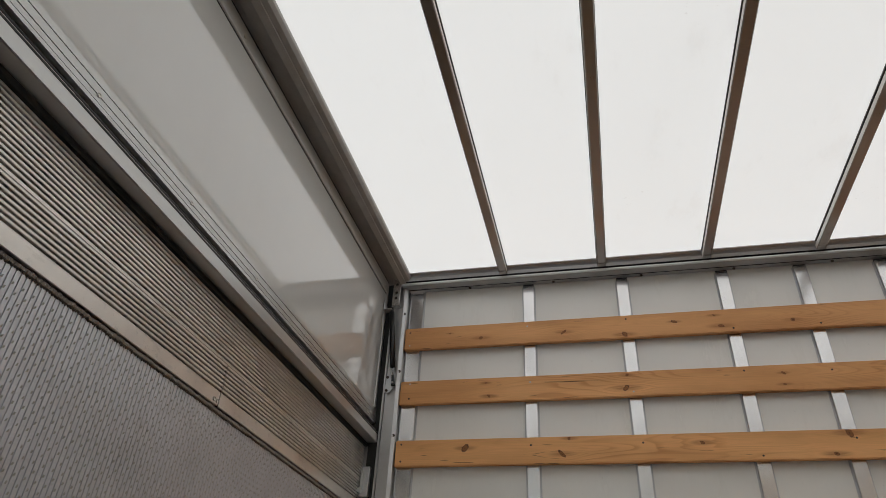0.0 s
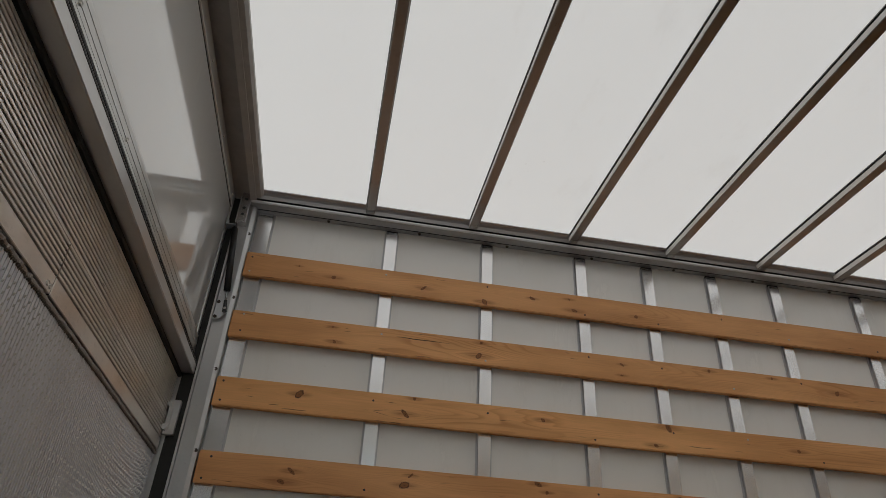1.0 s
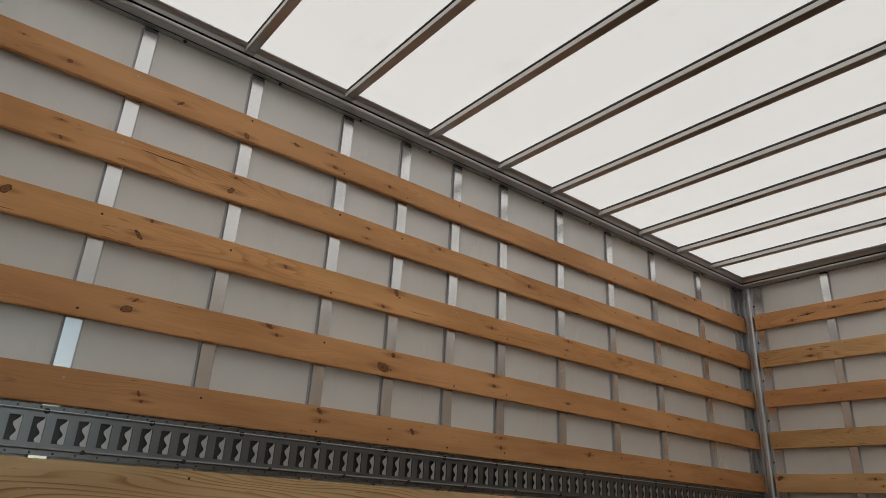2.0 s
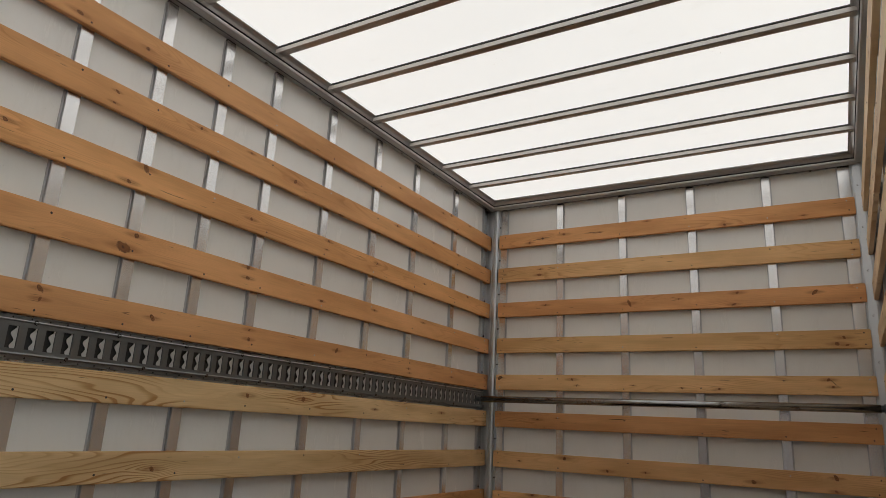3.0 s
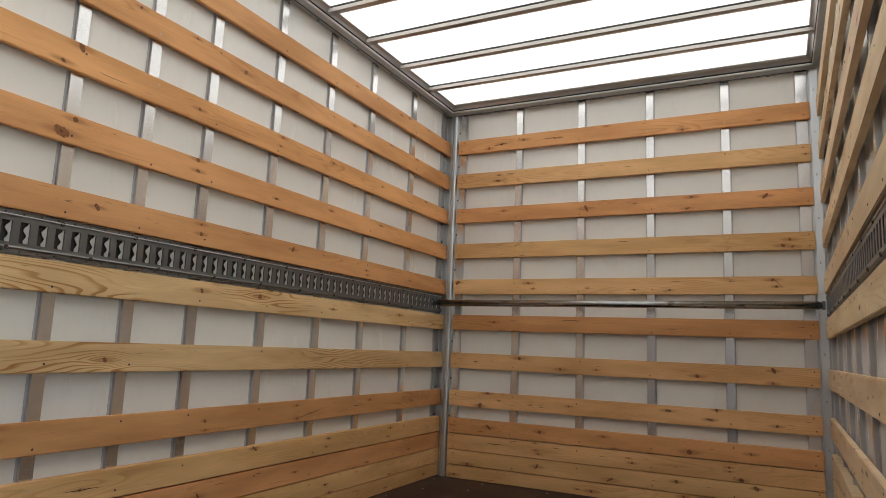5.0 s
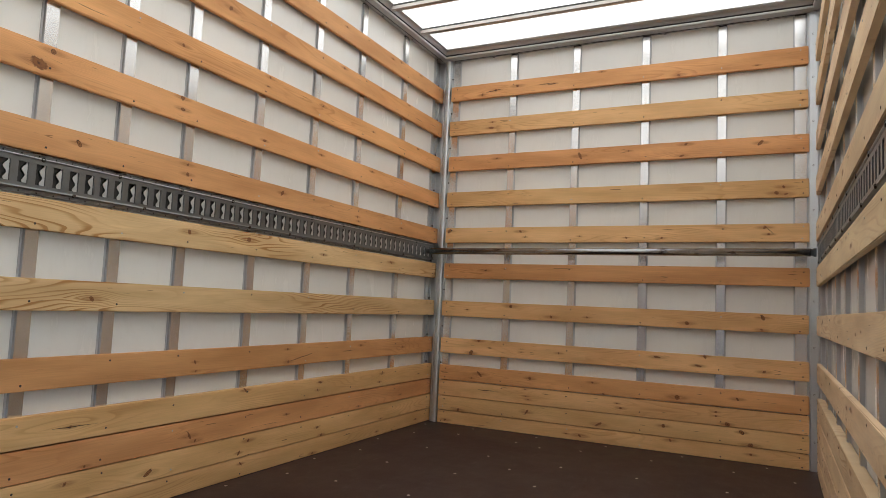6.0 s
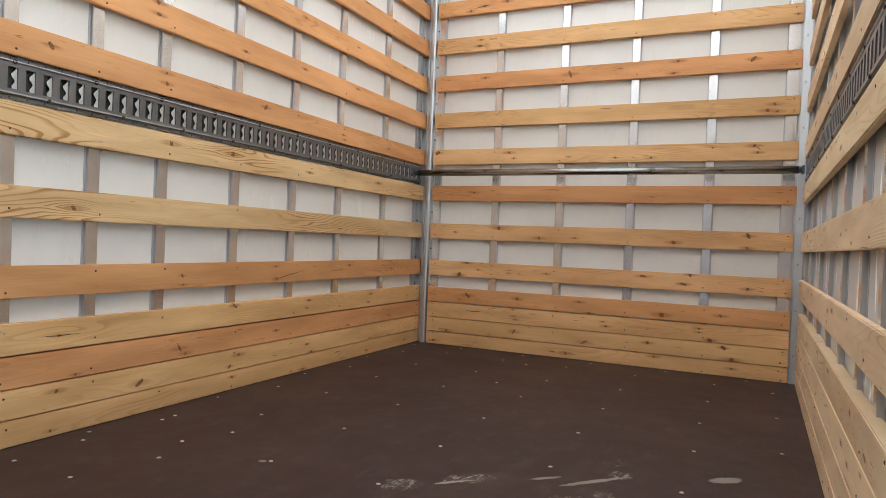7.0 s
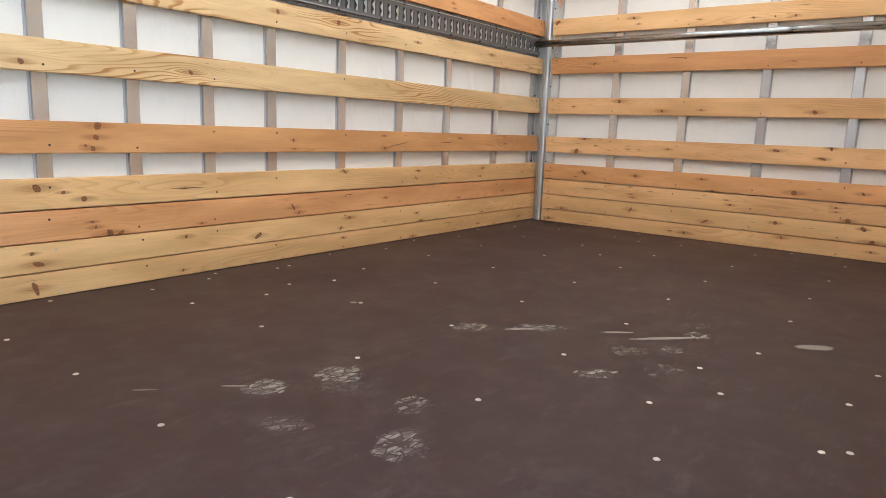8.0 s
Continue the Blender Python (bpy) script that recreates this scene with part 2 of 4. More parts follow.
def plain_material(name, colour, rough, metallic=0.0):
    n = Nodes(name)
    p = n.coords()
    cloud = n.noise(p, 22.0, 4.0, 0.6)
    shade = n.mix(cloud, tuple(c * 0.75 for c in colour), tuple(min(1.0, c * 1.2) for c in colour))
    n.bump(cloud, 0.1, 0.0008)
    return n.set(Base_Color=shade, Roughness=rough, Metallic=metallic)


def asphalt_material():
    n = Nodes("pale_bounce_yard")
    p = n.coords()
    grit = n.noise(p, 160.0, 3.0, 0.7)
    patch = n.noise(p, 0.4, 5.0, 0.6)
    shade = n.mix(grit, (0.16, 0.155, 0.15), (0.30, 0.29, 0.275))
    shade = n.mix(n.math("MULTIPLY", patch, 0.4), shade, (0.33, 0.32, 0.30))
    n.bump(grit, 0.5, 0.004)
    return n.set(Base_Color=shade, Roughness=0.9)


PINE = pine_material()
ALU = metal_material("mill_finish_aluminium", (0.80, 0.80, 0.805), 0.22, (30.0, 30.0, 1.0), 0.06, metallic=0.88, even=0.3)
# Feet and webs of the uprights: their shade is put into darker colours.
ALU_SIDE = metal_material("dimmed_profile_foot", (0.60, 0.605, 0.62), 0.62, (30.0, 30.0, 1.0), 0.06, metallic=0.6, even=0.25)
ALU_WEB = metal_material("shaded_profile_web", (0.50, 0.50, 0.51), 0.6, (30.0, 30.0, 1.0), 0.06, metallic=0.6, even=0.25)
ALU_RAIL = metal_material("anodised_aluminium_profile", (0.43, 0.432, 0.436), 0.36, (1.0, 30.0, 30.0), 0.05, metallic=0.6, even=0.2)
ALU_FLAP = metal_material("clear_anodised_flap_frame", (0.56, 0.555, 0.54), 0.38, (30.0, 1.0, 30.0), 0.12, metallic=0.8, even=0.35)
ALU_LIFT = metal_material("worn_ribbed_aluminium", (0.84, 0.79, 0.735), 0.34, (12.0, 0.6, 12.0), 0.3, metallic=0.7, spots=0.12)
WELD = metal_material("dirty_weld", (0.24, 0.21, 0.185), 0.40, (1.0, 1.0, 1.0), 0.5)
# The bow's light and shade are put into three colours of one aluminium.
BEAM = metal_material("bow_underside_darkened", (0.38, 0.35, 0.33), 0.30, (30.0, 1.0, 30.0), 0.2, even=0.5)
BEAM_SIDE = metal_material("bow_web_lightened", (0.72, 0.70, 0.67), 0.50, (30.0, 1.0, 30.0), 0.1, metallic=0.25, even=0.4)
BEAM_FLANGE = metal_material("bow_flange_shaded", (0.13, 0.13, 0.13), 0.6, (30.0, 1.0, 30.0), 0.2, metallic=0.3, even=0.5)
ALU_DECK = metal_material("grooved_aluminium_deck", (0.70, 0.70, 0.73), 0.46, (8.0, 8.0, 1.0), 0.25, metallic=0.6)
STEEL_POST = metal_material("galvanised_steel", (0.62, 0.64, 0.66), 0.44, (8.0, 8.0, 1.5), 0.15, metallic=0.9, even=0.5)
STEEL_REAR = metal_material("weathered_grey_steel", (0.58, 0.58, 0.585), 0.42, (8.0, 8.0, 1.5), 0.2, metallic=0.9, even=0.5)
STEEL_RAIL = metal_material("zinc_plated_steel", (0.22, 0.235, 0.25), 0.38, (1.0, 8.0, 8.0), 0.25, metallic=0.9, even=0.5)
# Dark steel; in rail slots and roof grooves its colour stands for shade.
STEEL_DARK = metal_material("dark_steel_and_recess_shade", (0.085, 0.086, 0.09), 0.5, (1.0, 8.0, 8.0), 0.3)
# Pale zinc: the light that lips and edges catch is put into it.
STEEL_LIP = metal_material("lit_zinc_edge", (0.66, 0.67, 0.68), 0.45, (8.0, 8.0, 8.0), 0.1, metallic=0.5, even=0.3)
STEEL_BAR = metal_material("scuffed_galvanised_tube", (0.36, 0.37, 0.37), 0.24, (6.0, 0.6, 6.0), 0.6, spots=0.85, even=0.6)
SCREW = metal_material("zinc_screw", (0.62, 0.60, 0.56), 0.35, (1.0, 1.0, 1.0), 0.3)
SCREW_DARK = plain_material("dark_screw_hole", (0.055, 0.04, 0.03), 0.6)
WHITE_WALL = panel_material("white_grp_wall_skin", (0.895, 0.888, 0.856), 0.20, 0.0, 0.22)
WHITE_FLAP = panel_material("glossy_white_panel", (0.71, 0.705, 0.68), 0.10, 1.0, 0.04)
ROOF = roof_material()
# Black for rubber, and for gaps and grooves whose shade it paints.
RUBBER_AND_SHADE = plain_material("black_rubber_and_gap_shade", (0.02, 0.019, 0.018), 0.62)
PAINT_BLACK = plain_material("black_painted_cylinder", (0.012, 0.012, 0.013), 0.35)
PAINT_GREY = plain_material("grey_coated_header", (0.40, 0.38, 0.355), 0.45)
ASPHALT = asphalt_material()


# ---------------------------------------------------------------- mesh helpers
def mesh_of(name, bm, material, smooth=False):
    data = bpy.data.meshes.new(name)
    bmesh.ops.recalc_face_normals(bm, faces=bm.faces)
    bm.to_mesh(data)
    bm.free()
    data.materials.append(material)
    if smooth:
        for poly in data.polygons:
            poly.use_smooth = True
    return data


def part(name, bm, material, parent, label="", smooth=False):
    """One mesh object under a thing or a part."""
    ob = new(name, bm if isinstance(bm, bpy.types.Mesh) else mesh_of(name, bm, material, smooth))
    ob.parent = parent
    return tagged(ob, label)


def thing(name, label, category, group="", kind="", at=None):
    ob = new(name)
    ob.empty_display_size = 0.1
    if at is not None:
        ob.matrix_basis = at
    return tagged(ob, label, category, group, kind)


def add_box(bm, lo, hi, bevel=0.0, segments=1):
    made = bmesh.ops.create_cube(bm, size=1.0)["verts"]
    size, mid = [b - a for a, b in zip(lo, hi)], [(a + b) / 2 for a, b in zip(lo, hi)]
    for v in made:
        v.co = Vector([c * s + m for c, s, m in zip(v.co, size, mid)])
    if bevel:
        edges = list({e for v in made for e in v.link_edges})
        bmesh.ops.bevel(bm, geom=edges, offset=bevel, segments=segments, affect="EDGES")
    return bm


def box(lo, hi, bevel=0.0, segments=1):
    return add_box(bmesh.new(), lo, hi, bevel, segments)


def prism(bm, outline, axis, a, b):
    """The outline, pairs in the other two axes in their order, drawn out along an axis from a to b."""
    def at(u, v, w):
        return {"x": (w, u, v), "y": (u, w, v), "z": (u, v, w)}[axis]
    low = [bm.verts.new(at(u, v, a)) for u, v in outline]
    high = [bm.verts.new(at(u, v, b)) for u, v in outline]
    for i in range(len(outline)):
        j = (i + 1) % len(outline)
        bm.faces.new((low[i], low[j], high[j], high[i]))
    bm.faces.new(low[::-1])
    bm.faces.new(high)
    return bm


def rod(bm, a, b, radius, sides=16, radius_b=None):
    a, b = Vector(a), Vector(b)
    turn = (b - a).to_track_quat("Z", "Y").to_matrix().to_4x4()
    m = Matrix.Translation((a + b) / 2) @ turn
    bmesh.ops.create_cone(bm, cap_ends=True, segments=sides, radius1=radius, radius2=radius if radius_b is None else radius_b, depth=(b - a).length, matrix=m)
    return bm


def screw_mesh(name, radius, height, material):
    """A flat round head with a sunk drive, its axis along -y of the thing it is set in."""
    bm = bmesh.new()
    ring = [(math.cos(k * math.pi / 4), math.sin(k * math.pi / 4)) for k in range(8)]
    outer = [bm.verts.new((c * radius, 0, s * radius)) for c, s in ring]
    rim = [bm.verts.new((c * radius * 0.8, -height, s * radius * 0.8)) for c, s in ring]
    sunk = [bm.verts.new((c * radius * 0.38, -height * 0.5, s * radius * 0.38)) for c, s in ring]
    for i in range(8):
        j = (i + 1) % 8
        bm.faces.new((outer[i], outer[j], rim[j], rim[i]))
        bm.faces.new((rim[i], rim[j], sunk[j], sunk[i]))
    bm.faces.new(sunk)
    return mesh_of(name, bm, material)


# ---------------------------------------------------------------- sizes of the box body
X_REAR, X_FRONT = 1.325, 6.0          # ends of the side boards, face of the front boards
Y_LEFT, Y_RIGHT = 2.44, 0.0           # faces of the side boards
BOARD_T, BOARD_H = 0.022, 0.108
SKIN = 0.040                          # wall skin behind the board faces
ROOF_Z = 2.708
DOOR_A, DOOR_B, DOOR_TOP = 1.50, 2.45, 2.15   # open side doorway in the right-hand wall
TOPS = (2.449, 2.187, 1.922, 1.659, 1.394, 1.137, 0.866, 0.602, 0.409, 0.3005, 0.190, 0.0865)
UPRIGHTS = (1.895, 2.317, 2.743, 3.060, 3.374, 3.688, 4.113, 4.543, 4.972, 5.492)
UPRIGHTS_FRONT = (1.884, 1.426, 0.965, 0.504)

# ---------------------------------------------------------------- ground and floor
# Unseen ground, added pale so that it bounces light in through the doorway.
ground = tagged(new("ground", mesh_of("ground", box((-300, -300, -1.35), (300, 300, -1.15)), ASPHALT)), "pale grey unseen yard that bounces light into the doorway", "ground", kind="structure")

# plain substructure that carries the body above the yard
tagged(new("underbody", mesh_of("underbody", box((1.30, 0.12, -1.15), (5.95, 2.32, -0.032), 0.01), STEEL_DARK)), "dark painted substructure under the truck floor", "truck chassis", kind="structure")

SHOE_PRINTS = ((2.721, 1.255, 0.064, 0.058, -47, 0.78), (2.899, 1.194, 0.070, 0.060, -46, 0.74), (2.882, 0.933, 0.047, 0.052, -48, 0.62),
               (2.714, 0.825, 0.058, 0.074, -48, 0.78), (2.624, 1.066, 0.065, 0.045, -47, 0.40), (3.470, 1.180, 0.068, 0.056, -45, 0.85),
               (3.619, 1.029, 0.084, 0.042, -45, 1.0), (3.365, 0.704, 0.064, 0.044, -47, 0.90), (3.598, 0.714, 0.064, 0.048, -46, 0.45),
               (3.503, 0.572, 0.058, 0.056, -47, 0.36), (3.905, 0.607, 0.050, 0.042, -46, 0.85), (4.020, 0.643, 0.060, 0.050, -45, 0.30),
               (3.707, 0.623, 0.036, 0.038, -46, 0.55), (2.856, 1.130, 0.070, 0.050, -46, 0.16))
DRAG_MARKS = ((3.755, 0.816, 0.060, 0.012, -46, 0.85), (3.811, 0.671, 0.130, 0.014, -42, 0.80), (4.049, 0.296, 0.066, 0.028, -48, 0.70),
              (2.526, 1.445, 0.030, 0.006, -44, 0.5), (2.677, 1.317, 0.034, 0.005, -47, 0.7), (3.417, 1.666, 0.018, 0.016, -44, 1.0), (3.571, 1.055, 0.070, 0.010, -45, 0.9))
FLOOR = floor_material(SHOE_PRINTS, DRAG_MARKS)
floor = tagged(new("floor", mesh_of("floor", box((1.16, -0.10, -0.03), (6.07, 2.54, 0.0)), FLOOR)), "dark brown film-faced plywood floor with dusty shoe prints", "floor", kind="structure")

# ---------------------------------------------------------------- walls
def wall(name, lo, hi, label):
    bm = bmesh.new()
    add_box(bm, lo, hi)
    return tagged(new(name, mesh_of(name, bm, WHITE_WALL)), label, "wall", kind="structure")


WALL_TOP = 2.70
wall_left = wall("wall_left", (1.08, Y_LEFT + SKIN, 0.0), (6.10, Y_LEFT + SKIN + 0.03, WALL_TOP), "white panel side wall behind pine boards")
wall_front = wall("wall_front", (X_FRONT + SKIN, -SKIN, 0.0), (X_FRONT + SKIN + 0.03, Y_LEFT + SKIN, WALL_TOP), "white panel bulkhead behind pine boards")
bm = bmesh.new()
add_box(bm, (DOOR_B, Y_RIGHT - SKIN - 0.03, 0.0), (6.10, Y_RIGHT - SKIN, WALL_TOP))
add_box(bm, (1.08, Y_RIGHT - SKIN - 0.03, 0.0), (DOOR_A, Y_RIGHT - SKIN, WALL_TOP))
add_box(bm, (DOOR_A, Y_RIGHT - SKIN - 0.03, DOOR_TOP), (DOOR_B, Y_RIGHT - SKIN, WALL_TOP))
wall_right = tagged(new("wall_right", mesh_of("wall_right", bm, WHITE_WALL)), "white panel side wall with an open side doorway", "wall", kind="structure")
SKEW = Matrix.Translation((6.0, 0, 0)) @ pose(0, 0, 0, 0, 0, -0.6) @ Matrix.Translation((-6.0, 0, 0))   # this wall is turned slightly to fit the camera's view
wall_right.matrix_basis = SKEW


def upright_mesh(name, width, height):
    """A hat-shaped rivet profile: raised face, two sides, two narrow feet. It faces -y, its foot at z = 0."""
    w, d, f, t = width / 2, SKIN - BOARD_T - 0.002, 0.007, 0.002
    bm = bmesh.new()
    prism(bm, [(-w - f, 0), (-w - f, -t), (-w, -t), (-w, -d), (w, -d), (w, -t), (w + f, -t), (w + f, 0)], "z", 0.0, height)
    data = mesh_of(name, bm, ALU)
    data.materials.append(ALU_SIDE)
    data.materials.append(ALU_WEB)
    # full tone on the face, shade coloured into webs and feet
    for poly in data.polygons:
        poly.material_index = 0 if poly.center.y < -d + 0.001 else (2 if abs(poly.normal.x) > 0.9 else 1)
    return data


UPRIGHT = upright_mesh("upright", 0.047, 2.648)
UPRIGHT_END = upright_mesh("upright_end", 0.062, 2.662)
# Black block added above each upright in place of a dark gap.
TOP_GAP_FILL = mesh_of("end_cap", box((-0.024, -SKIN + BOARD_T + 0.006, 2.648), (0.024, 0.0, 2.656)), RUBBER_AND_SHADE)
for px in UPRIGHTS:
    for name, data in (("upright", UPRIGHT), ("end_cap", TOP_GAP_FILL)):
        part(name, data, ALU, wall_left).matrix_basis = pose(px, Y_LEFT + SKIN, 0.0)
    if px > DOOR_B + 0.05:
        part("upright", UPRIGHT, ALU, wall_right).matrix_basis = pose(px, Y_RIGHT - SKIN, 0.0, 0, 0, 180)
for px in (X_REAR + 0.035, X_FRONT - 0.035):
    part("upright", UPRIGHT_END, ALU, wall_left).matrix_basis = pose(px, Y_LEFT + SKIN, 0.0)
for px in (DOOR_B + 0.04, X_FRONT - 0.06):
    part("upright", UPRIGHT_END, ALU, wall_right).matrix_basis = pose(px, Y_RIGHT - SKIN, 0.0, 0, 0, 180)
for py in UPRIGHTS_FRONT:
    for name, data in (("upright", UPRIGHT), ("end_cap", TOP_GAP_FILL)):
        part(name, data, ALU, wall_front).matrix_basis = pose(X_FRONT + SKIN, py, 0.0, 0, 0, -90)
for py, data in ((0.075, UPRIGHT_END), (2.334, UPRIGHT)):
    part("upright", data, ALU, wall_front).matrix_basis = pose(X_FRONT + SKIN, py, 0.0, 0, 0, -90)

# ---------------------------------------------------------------- boards
BOARD_SCREW = screw_mesh("screw", 0.0042, 0.0012, SCREW_DARK)
BRIGHT_SCREW = screw_mesh("screw_bright", 0.0042, 0.0012, SCREW)
ORANGE, HONEY, STRAW, PALE = (0.80, 0.412, 0.184), (0.84, 0.520, 0.252), (0.85, 0.585, 0.325), (0.83, 0.640, 0.430)
rnd = random.Random(7)


def board_mesh(length, height, thick):
    return mesh_of("plank", box((0.0, 0.0, -height), (length, thick, 0.0), 0.003, 2), PINE)


BOARD_MESHES = {}


def plank(wall_ob, m, length, height, tint, knots, crossings, thick=BOARD_T, figure=0.6):
    """A board with its top front edge along x from the pose m, facing -y, screwed at the crossings (x of each upright)."""
    key = (round(length, 3), round(height, 3), thick)
    if key not in BOARD_MESHES:
        BOARD_MESHES[key] = board_mesh(length, height, thick)
    ob = part("plank", BOARD_MESHES[key], PINE, wall_ob)
    ob.matrix_basis = m @ pose(0, 0, rnd.uniform(-0.0015, 0.0015), 0, rnd.uniform(-0.02, 0.02), 0)
    v = rnd.uniform(0.93, 1.07)
    ob.color = (*[c * v * rnd.uniform(0.98, 1.02) for c in tint], 1.0)
    places = list(knots)
    while len(places) < (0 if knots else min(KNOT_SLOTS, 3 + int(length * 1.1))):
        places.append((rnd.uniform(0.1, length - 0.1), -rnd.uniform(0.012, height - 0.012), rnd.uniform(0.004, 0.009)))
    ob["figure"] = figure
    for k in range(KNOT_SLOTS):
        ob["knot_%d" % k] = places[k] if k < len(places) else (0.0, -9.0, 0.001)
    for n, cx in enumerate(crossings):
        spots = (0.2, 0.8) if n in (0, len(crossings) - 1) else ((0.24,), (0.78,))[rnd.random() < 0.5]
        for s in spots:
            bright = rnd.random() < 0.25
            one = part("screw", BRIGHT_SCREW if bright else BOARD_SCREW, SCREW, ob)
            one.matrix_basis = pose(cx + rnd.uniform(-0.012, 0.012), -0.0002, -height * s + rnd.uniform(-0.008, 0.008))
    return ob


def height_of(n):
    return TOPS[n] if n == len(TOPS) - 1 else (BOARD_H if n < 8 else (0.1035, 0.1055, 0.0985)[n - 8])


TINTS_LEFT = (ORANGE, ORANGE, ORANGE, ORANGE, ORANGE, STRAW, STRAW, ORANGE, HONEY, ORANGE, HONEY, HONEY)
TINTS_FRONT = (ORANGE, HONEY, ORANGE, HONEY, HONEY, ORANGE, HONEY, HONEY, ORANGE, HONEY, HONEY, HONEY)
TINTS_RIGHT = (PALE,) * 12
KNOTS_LEFT = {}
KNOTS_FRONT = {}
KNOTS_LEFT[0] = ((0.355, -0.068, 0.0086), (0.212, -0.037, 0.0038), (0.722, -0.063, 0.0076), (0.978, -0.091, 0.0095), (1.185, -0.045, 0.0057), (1.367, -0.077, 0.0104), (1.346, -0.026, 0.0057), (1.644, -0.068, 0.0076), (3.422, -0.031, 0.0047), (3.947, -0.031, 0.0057), (4.059, -0.014, 0.0066), (4.333, -0.013, 0.0057),)
KNOTS_LEFT[1] = ((0.394, -0.083, 0.0076), (0.381, -0.023, 0.0047), (0.959, -0.071, 0.0123), (0.968, -0.016, 0.0066), (1.553, -0.082, 0.0057), (1.557, -0.035, 0.0047), (1.942, -0.017, 0.0066), (2.228, -0.017, 0.0057), (2.524, -0.050, 0.0114), (3.421, -0.017, 0.0076), (3.843, -0.011, 0.0057), (4.186, -0.011, 0.0066),)
KNOTS_LEFT[2] = ((0.296, -0.038, 0.0086), (0.716, -0.008, 0.0066), (0.685, -0.069, 0.0095), (1.212, -0.037, 0.0086), (1.723, -0.013, 0.0104), (1.662, -0.089, 0.0095), (2.273, -0.053, 0.0086), (2.809, -0.014, 0.0076), (2.798, -0.061, 0.0047), (3.242, -0.030, 0.0076), (3.759, -0.041, 0.0047), (4.339, -0.014, 0.0047),)
KNOTS_LEFT[3] = ((0.312, -0.044, 0.0076), (0.283, -0.081, 0.0123), (0.722, -0.022, 0.0057), (0.702, -0.056, 0.0095), (1.185, -0.010, 0.0076), (1.218, -0.036, 0.0057), (1.733, -0.018, 0.0095), (1.687, -0.073, 0.0142), (2.290, -0.009, 0.0086), (2.295, -0.056, 0.0086), (2.797, -0.066, 0.0066), (3.248, -0.035, 0.0066), (3.767, -0.024, 0.0066),)
KNOTS_LEFT[4] = ((0.355, -0.057, 0.0057), (0.354, -0.075, 0.0057), (0.793, -0.047, 0.0057), (0.805, -0.068, 0.0066), (1.427, -0.017, 0.0076), (1.433, -0.051, 0.0076), (1.854, -0.045, 0.0076), (2.342, -0.017, 0.0076), (2.345, -0.058, 0.0076), (2.948, -0.034, 0.0076), (3.631, -0.058, 0.0057), (3.645, -0.084, 0.0057), (4.159, -0.062, 0.0057),)
KNOTS_LEFT[5] = ((2.382, -0.040, 0.0104), (2.740, -0.035, 0.0104), (3.325, -0.054, 0.0076), (4.052, -0.043, 0.0104),)
KNOTS_LEFT[6] = ((1.359, -0.080, 0.0086), (1.957, -0.063, 0.0104),)
KNOTS_LEFT[7] = ((1.589, -0.013, 0.0114), (1.582, -0.052, 0.0104), (1.570, -0.092, 0.0095), (1.546, -0.082, 0.0047), (2.465, -0.054, 0.0047), (2.471, -0.093, 0.0057), (3.071, -0.025, 0.0057), (3.081, -0.089, 0.0076), (3.748, -0.029, 0.0066), (4.260, -0.059, 0.0066),)
KNOTS_LEFT[8] = ((1.375, -0.031, 0.0142), (1.458, -0.049, 0.0057), (1.526, -0.075, 0.0095), (1.915, -0.054, 0.0066), (2.780, -0.011, 0.0076), (3.357, -0.023, 0.0066), (3.339, -0.064, 0.0057), (4.006, -0.023, 0.0066), (3.978, -0.073, 0.0057), (4.498, -0.060, 0.0047),)
KNOTS_LEFT[9] = ((1.553, -0.050, 0.0057), (1.565, -0.070, 0.0066), (1.615, -0.096, 0.0133), (1.651, -0.102, 0.0095), (1.987, -0.094, 0.0057), (2.464, -0.062, 0.0095), (2.497, -0.086, 0.0086), (3.093, -0.052, 0.0057), (3.756, -0.089, 0.0057), (4.254, -0.070, 0.0057),)
KNOTS_LEFT[10] = ((1.348, -0.032, 0.0057), (1.368, -0.070, 0.0133), (1.914, -0.032, 0.0086), (2.262, -0.065, 0.0104), (2.822, -0.029, 0.0095), (2.763, -0.077, 0.0057), (2.831, -0.102, 0.0086), (3.354, -0.046, 0.0057), (3.396, -0.092, 0.0076), (4.017, -0.087, 0.0057), (4.496, -0.101, 0.0086),)
KNOTS_LEFT[11] = ((1.352, -0.051, 0.0114), (1.896, -0.065, 0.0057), (2.780, -0.027, 0.0057), (3.325, -0.076, 0.0086), (3.978, -0.061, 0.0057), (4.480, -0.052, 0.0057),)
KNOTS_FRONT[0] = ((0.520, -0.044, 0.0104), (0.354, -0.058, 0.0095), (0.252, -0.082, 0.0076), (0.787, -0.055, 0.0057), (1.116, -0.012, 0.0066), (1.606, -0.093, 0.0095), (2.056, -0.084, 0.0057),)
KNOTS_FRONT[1] = ((0.332, -0.072, 0.0095), (0.340, -0.030, 0.0057), (2.301, -0.062, 0.0047),)
KNOTS_FRONT[2] = ((0.379, -0.033, 0.0076), (0.980, -0.051, 0.0123), (1.300, -0.037, 0.0057), (1.652, -0.017, 0.0104), (1.628, -0.090, 0.0086), (2.074, -0.038, 0.0095),)
KNOTS_FRONT[3] = ((2.198, -0.044, 0.0104), (2.211, -0.088, 0.0095), (2.161, -0.080, 0.0114),)
